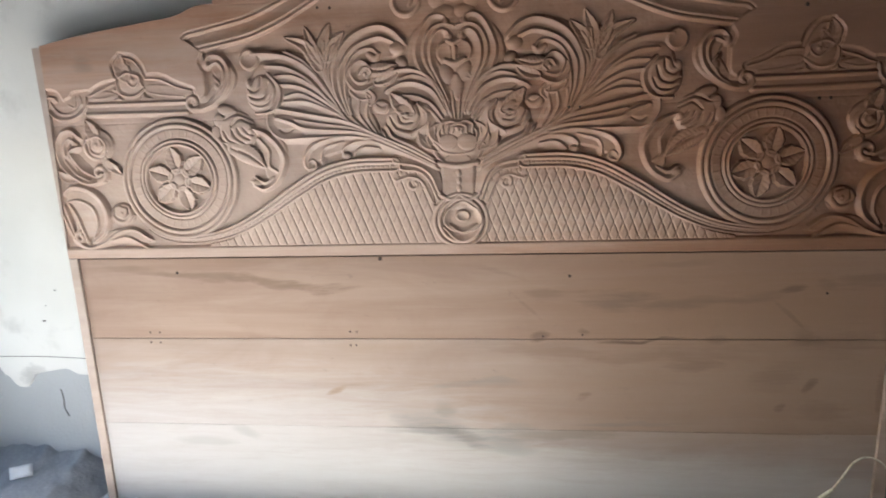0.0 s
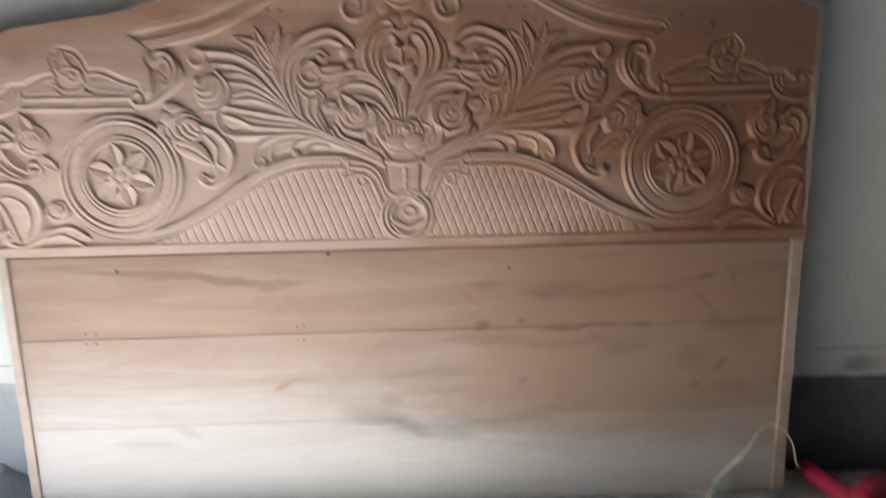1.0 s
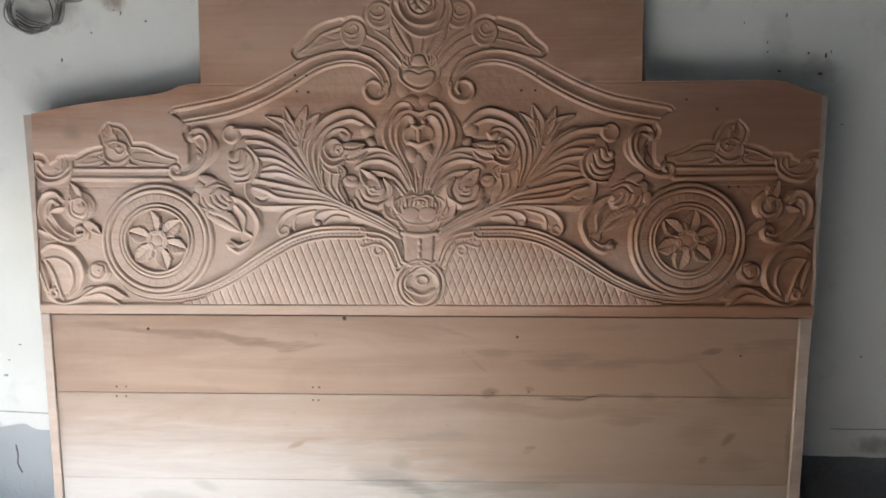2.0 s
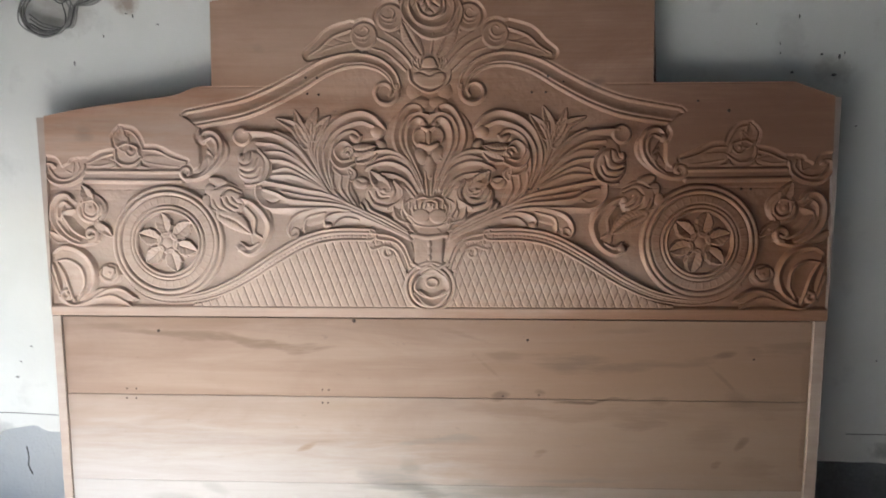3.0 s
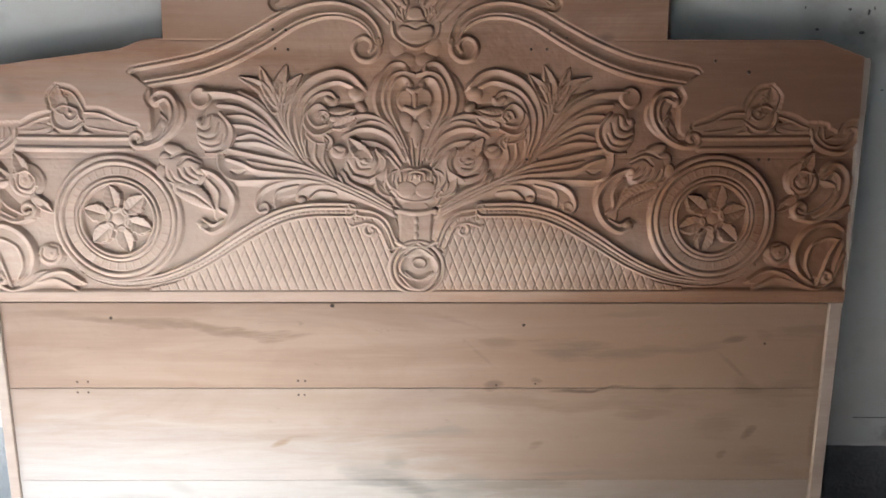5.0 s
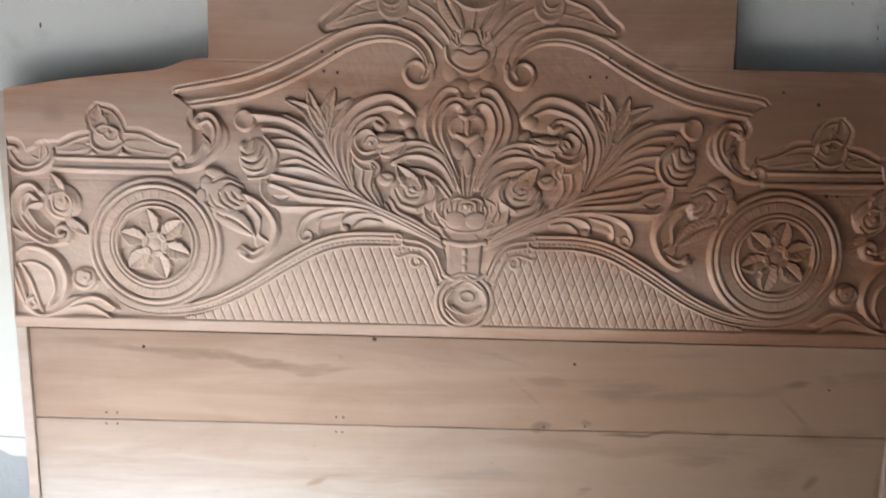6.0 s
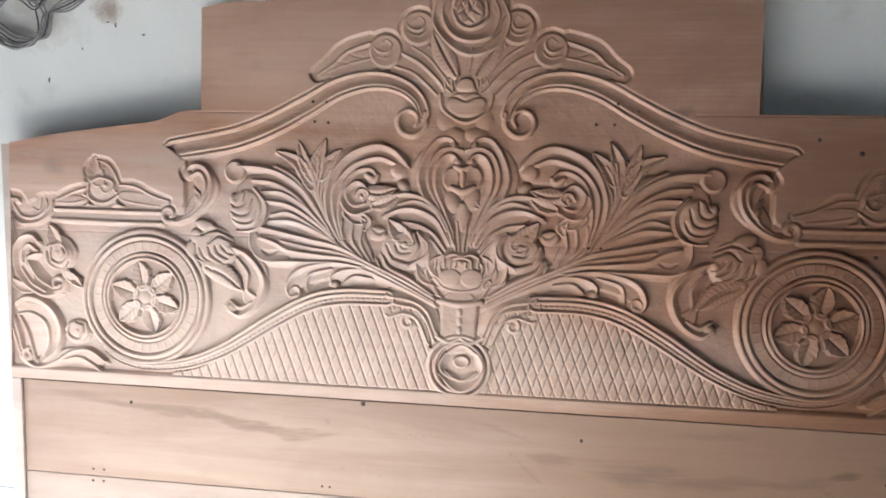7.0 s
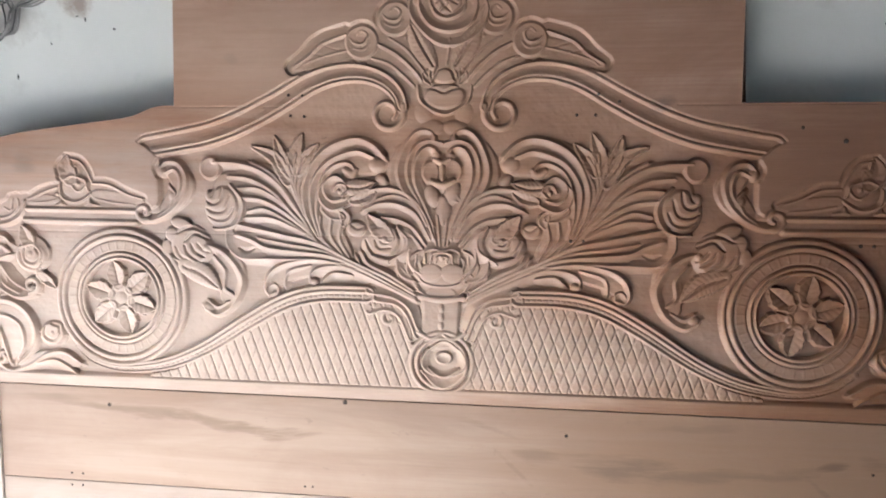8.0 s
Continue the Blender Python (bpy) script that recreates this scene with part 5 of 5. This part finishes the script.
def cord(points, r, mat, label, name="cable"):
    base = points[0]
    ob = part(name, tube([Vector(p) - Vector(base) for p in points], r), mat, smooth=True)
    ob.location = base
    return tagged(ob, label, "cord")


lead = thing("drill_lead", pose(0, 0, 0), "pale drill cord looping up against the headboard's foot", "cord")
part("cord", tube([(0.964, 0.055, 0.047), (0.936, 0.016, 0.062), (0.904, -0.012, 0.089), (0.887, -0.014, 0.144), (0.860, -0.015, 0.178), (0.832, -0.015, 0.192), (0.805, -0.015, 0.180), (0.785, -0.015, 0.143), (0.767, -0.015, 0.111)], 0.0022), CORD, lead, smooth=True)
part("wrapping", tube([(0.769, -0.016, 0.113), (0.742, -0.018, 0.090), (0.724, -0.020, 0.069)], 0.0052), CORD, lead, "pale tape wrapping", True)
part("tape", tube([(0.727, -0.021, 0.072), (0.705, -0.024, 0.046), (0.690, -0.030, 0.012)], 0.0085), TAPE, lead, "greenish tape", True)
for k, (dx, dz) in enumerate(((-0.022, 0.060), (0.028, 0.034), (-0.040, 0.030))):
    part("loose_end", tube([(0.708, -0.026, 0.044), (0.708 + dx * 0.5, -0.030, 0.020 + dz * 0.7), (0.708 + dx, -0.034, dz)], 0.0016), CORD, lead, smooth=True)
cord([(0.690, -0.030, 0.006), (0.65, -0.034, 0.006), (0.585, -0.055, 0.005), (0.545, -0.090, 0.005), (0.56, -0.15, 0.005), (0.60, -0.22, 0.005)], 0.0024, CORD, "pale cord curling along the cement floor")
cord([(0.86, -0.118, 0.006), (0.78, -0.105, 0.006), (0.70, -0.120, 0.006), (0.655, -0.165, 0.006), (0.67, -0.24, 0.006)], 0.003, DARK_CORD, "dark cord lying on the cement floor")
cord([(0.80, -0.128, 0.006), (0.95, -0.165, 0.006), (1.10, -0.205, 0.006), (1.25, -0.245, 0.006), (1.45, -0.26, 0.006)], 0.0026, CORD, "pale cord stretched over the cement floor")

# ---- wires hanging from the niche ----
GREY_WIRE = plain("dusty_grey_wire", (0.20, 0.19, 0.18), 0.6)
coil = thing("wire_coil", pose(-0.918, WALL_Y - 0.012, 1.362), "tangle of dusty wires hanging out of the wall niche", "wires")
rnd = random.Random(7)
for k in range(7):
    rx, rz = 0.052 + 0.016 * rnd.random(), 0.045 + 0.015 * rnd.random()
    cx, cz = -0.012 + 0.012 * rnd.random(), -0.048 - 0.012 * rnd.random()
    turn = rnd.uniform(-0.4, 0.4)
    pts = []
    for a in np.linspace(0.9, 0.9 + 2 * math.pi * rnd.uniform(0.8, 1.15), 9):
        x, z = rx * math.cos(a), rz * math.sin(a)
        pts.append((cx + x * math.cos(turn) - z * math.sin(turn), 0.006 * math.sin(3 * a + k) - 0.002 * k, cz + x * math.sin(turn) + z * math.cos(turn)))
    part("wire", tube([(0.075, 0.03, 0.05 + 0.006 * k), (0.062, 0.0, 0.012), *pts], 0.0016, sides=6, steps=5), (GREY_WIRE, DARK_CORD, GREY_WIRE)[k % 3], coil, smooth=True)
for k in range(5):
    x = 0.05 + 0.028 * k
    part("wire", tube([(x, 0.10, 0.05), (x + 0.006, 0.02, 0.028 + 0.004 * rnd.random()), (x - 0.03, -0.002, 0.004), (x - 0.055 - 0.02 * rnd.random(), 0.0, 0.014), (x - 0.075, 0.03, 0.05)], 0.002, sides=6), (GREY_WIRE, GREY_WIRE, DARK_CORD)[k % 3], coil, smooth=True)
for k in range(5):
    d = 0.005 * k
    part("wire", tube([(0.150 + d, 0.05, 0.045), (0.128 + d, 0.004, 0.002), (0.092 + d, -0.004 - d / 4, -0.012 - d), (0.062 + d / 2, -0.006, -0.036), (0.050 + d, -0.006, -0.062 + d), (0.034 + d, -0.004, -0.085), (-0.012, -0.002, -0.108 + 1.5 * d), (-0.05, 0.0, -0.095 + 2 * d)], 0.0017, sides=6, steps=5), (GREY_WIRE, GREY_WIRE, DARK_CORD)[k % 3], coil, smooth=True)
box = thing("switch_box", pose(-1.02, WALL_Y + 0.055, NICHE[2]), "black electrical box set in the wall niche", "electrical box")
part("case", block(-0.185, 0.165, -0.02, 0.11, 0.001, 0.24, 0.006), BLACK, box)
part("cover", block(-0.165, 0.145, -0.027, -0.021, 0.02, 0.22, 0.004), DARK_CORD, box, "dark cover plate")

brick = part("brick", block(-0.10, 0.10, -0.03, 0.05, 0.001, 0.09, 0.006), plain("burnt_brick", (0.20, 0.075, 0.055), 0.9, 0.0, 0.3, 40))
brick.location = (-0.752, WALL_Y + 0.10, NICHE[2])
tagged(brick, "dusty red brick lying in the wall niche", "brick")

# ---- marks on the wall ----
SCAR = plain("dark_scar", (0.10, 0.095, 0.09), 0.9)
for x, z, w, h in ((-0.872, 1.197, 0.003, 0.008), (-0.798, 1.260, 0.0022, 0.004), (-0.667, 1.288, 0.005, 0.003), (-0.726, 1.306, 0.003, 0.007), (-0.742, 1.312, 0.005, 0.002), (0.819, 1.312, 0.0025, 0.008), (0.724, 1.295, 0.0015, 0.004), (0.780, 1.252, 0.0015, 0.006), (0.782, 1.231, 0.002, 0.004), (0.875, 1.229, 0.005, 0.004), (0.915, 1.224, 0.004, 0.009), (0.926, 1.232, 0.002, 0.006), (0.811, 1.188, 0.006, 0.004), (0.905, 1.183, 0.009, 0.005), (0.964, 1.068, 0.005, 0.002), (1.058, 0.513, 0.003, 0.003), (-1.02, 0.50, 0.006, 0.002), (-1.06, 0.42, 0.008, 0.003), (-1.05, 0.46, 0.004, 0.002)):
    bm = lathe(((1.0, 0.0), (0.9, 0.5), (0.3, 1.0)), Matrix.Diagonal((w * 0.7, h * 0.7, 0.0012, 1)), sides=9)
    for v in bm.verts:
        v.co.x += 0.25 * w * noise.noise(Vector((x * 90, v.co.y * 400, 1)))
    mark = part("nail_mark", bm, SCAR)
    mark.matrix_world = pose(x, WALL_Y, z, 90)
    tagged(mark, "small dark chip in the whitewash", "mark", kind="structure")
crack = part("wall_crack", tube([(0, 0, 0), (0.004, 0, -0.028), (0.002, 0, -0.05), (0.012, 0, -0.075)], 0.0016, sides=6), SCAR)
crack.location = (-1.052, WALL_Y + 0.0055, 0.234)
tagged(crack, "thin crooked crack in the bare cement", "crack", kind="structure")
for x0, x1, z in ((-1.20, -0.96, 0.323), (1.00, 1.45, 0.329)):
    line = part("wall_crack", tube([(0, 0, 0), ((x1 - x0) / 2, 0, 0.002), (x1 - x0, 0, -0.001)], 0.0011, sides=6), SCAR)
    line.location = (x0, WALL_Y + 0.0004, z)
    tagged(line, "fine level crack in the whitewash", "crack", kind="structure")

# ---- heap of dust by the wall, scraps, shavings ----
DUST = cement_material("grey_dust", 0.40, 0.27)
bm = bmesh.new()
rows = []
for j in range(22):
    row = []
    for i in range(60):
        x, y = -1.36 + 0.46 * i / 59, WALL_Y + 0.004 - 0.34 * j / 21
        e = min(1.0, (59 - i) / 14) * (1 - j / 21) ** 1.4
        h = 0.075 * e * (1 + 0.25 * noise.noise(Vector((x * 9, y * 9, 3)))) + 0.012 * e * noise.noise(Vector((x * 40, y * 40, 1)))
        row.append(bm.verts.new((x, y, h - 0.006 + 0.004 * noise.noise(Vector((x * 30, y * 30, 8))))))
    rows.append(row)
for r, s in zip(rows, rows[1:]):
    for i in range(59):
        bm.faces.new((r[i], s[i], s[i + 1], r[i + 1]))
tagged(part("dust_heap", bm, DUST, smooth=True), "low heap of grey sawdust against the wall", "sawdust", kind="stuff")
PAPER = plain("white_paper", (0.72, 0.73, 0.74), 0.7, 0.0, 0.06)
for x, y, z, w, h, turn, tilt in ((-1.12, 0.02, 0.056, 0.050, 0.030, 30, 50), (-1.13, -0.10, 0.036, 0.014, 0.035, 12, 35), (-1.03, -0.14, 0.023, 0.034, 0.012, -8, 25)):
    bm = bmesh.new()
    bmesh.ops.create_grid(bm, x_segments=6, y_segments=4, size=0.5, matrix=Matrix.Diagonal((w, h, 1, 1)))
    for v in bm.verts:
        v.co.z = 0.004 * noise.noise(Vector((v.co.x * 60, v.co.y * 60, x * 9))) + 0.10 * v.co.x * v.co.x / w
    bmesh.ops.solidify(bm, geom=bm.faces[:], thickness=0.0006)
    scrap = part("paper_scrap", bm, PAPER, smooth=True)
    scrap.matrix_world = pose(x, y, z, tilt, 0, turn)
    tagged(scrap, "torn scrap of white paper on the dust heap", "paper", group="paper scraps")

SHAVING = plain("dusty_shavings", (0.68, 0.67, 0.64), 0.85, 0.0, 0.35, 40)
r = np.random.default_rng(11)
coords, faces = [], []
for k in range(18000):
    x, y = r.uniform(-1.3, 1.7), 0.02 - abs(r.normal(0, 0.22)) - 0.01
    if y > 0.0:
        continue
    n, w, a = r.uniform(0.004, 0.016), r.uniform(0.0008, 0.0034), r.uniform(0, math.pi)
    if k % 4 == 0:
        n, w = n * 2.2, w * 1.9
    bend, z, lift = r.uniform(0.1, 0.8) * n * 0.4, r.uniform(0.000, 0.003), r.uniform(-0.3, 0.5)
    u, v = np.array((math.cos(a), math.sin(a))), np.array((-math.sin(a), math.cos(a)))
    first = len(coords)
    for c in (-1, 0, 1):
        for s in (-1, 1):
            p = np.array((x, y)) + u * n * 0.5 * c + v * w * 0.5 * s
            coords.append((p[0], p[1], z + (bend if c == 0 else 0) + lift * n * 0.3 * (c + 1) + 0.0006 * s))
    faces += [(first, first + 2, first + 3, first + 1), (first + 2, first + 4, first + 5, first + 3)]
me = bpy.data.meshes.new("shavings")
me.from_pydata(coords, [], faces)
me.materials.append(SHAVING)
tagged(new("shavings", me), "fine wood shavings strewn over the cement floor", "shavings", kind="stuff")
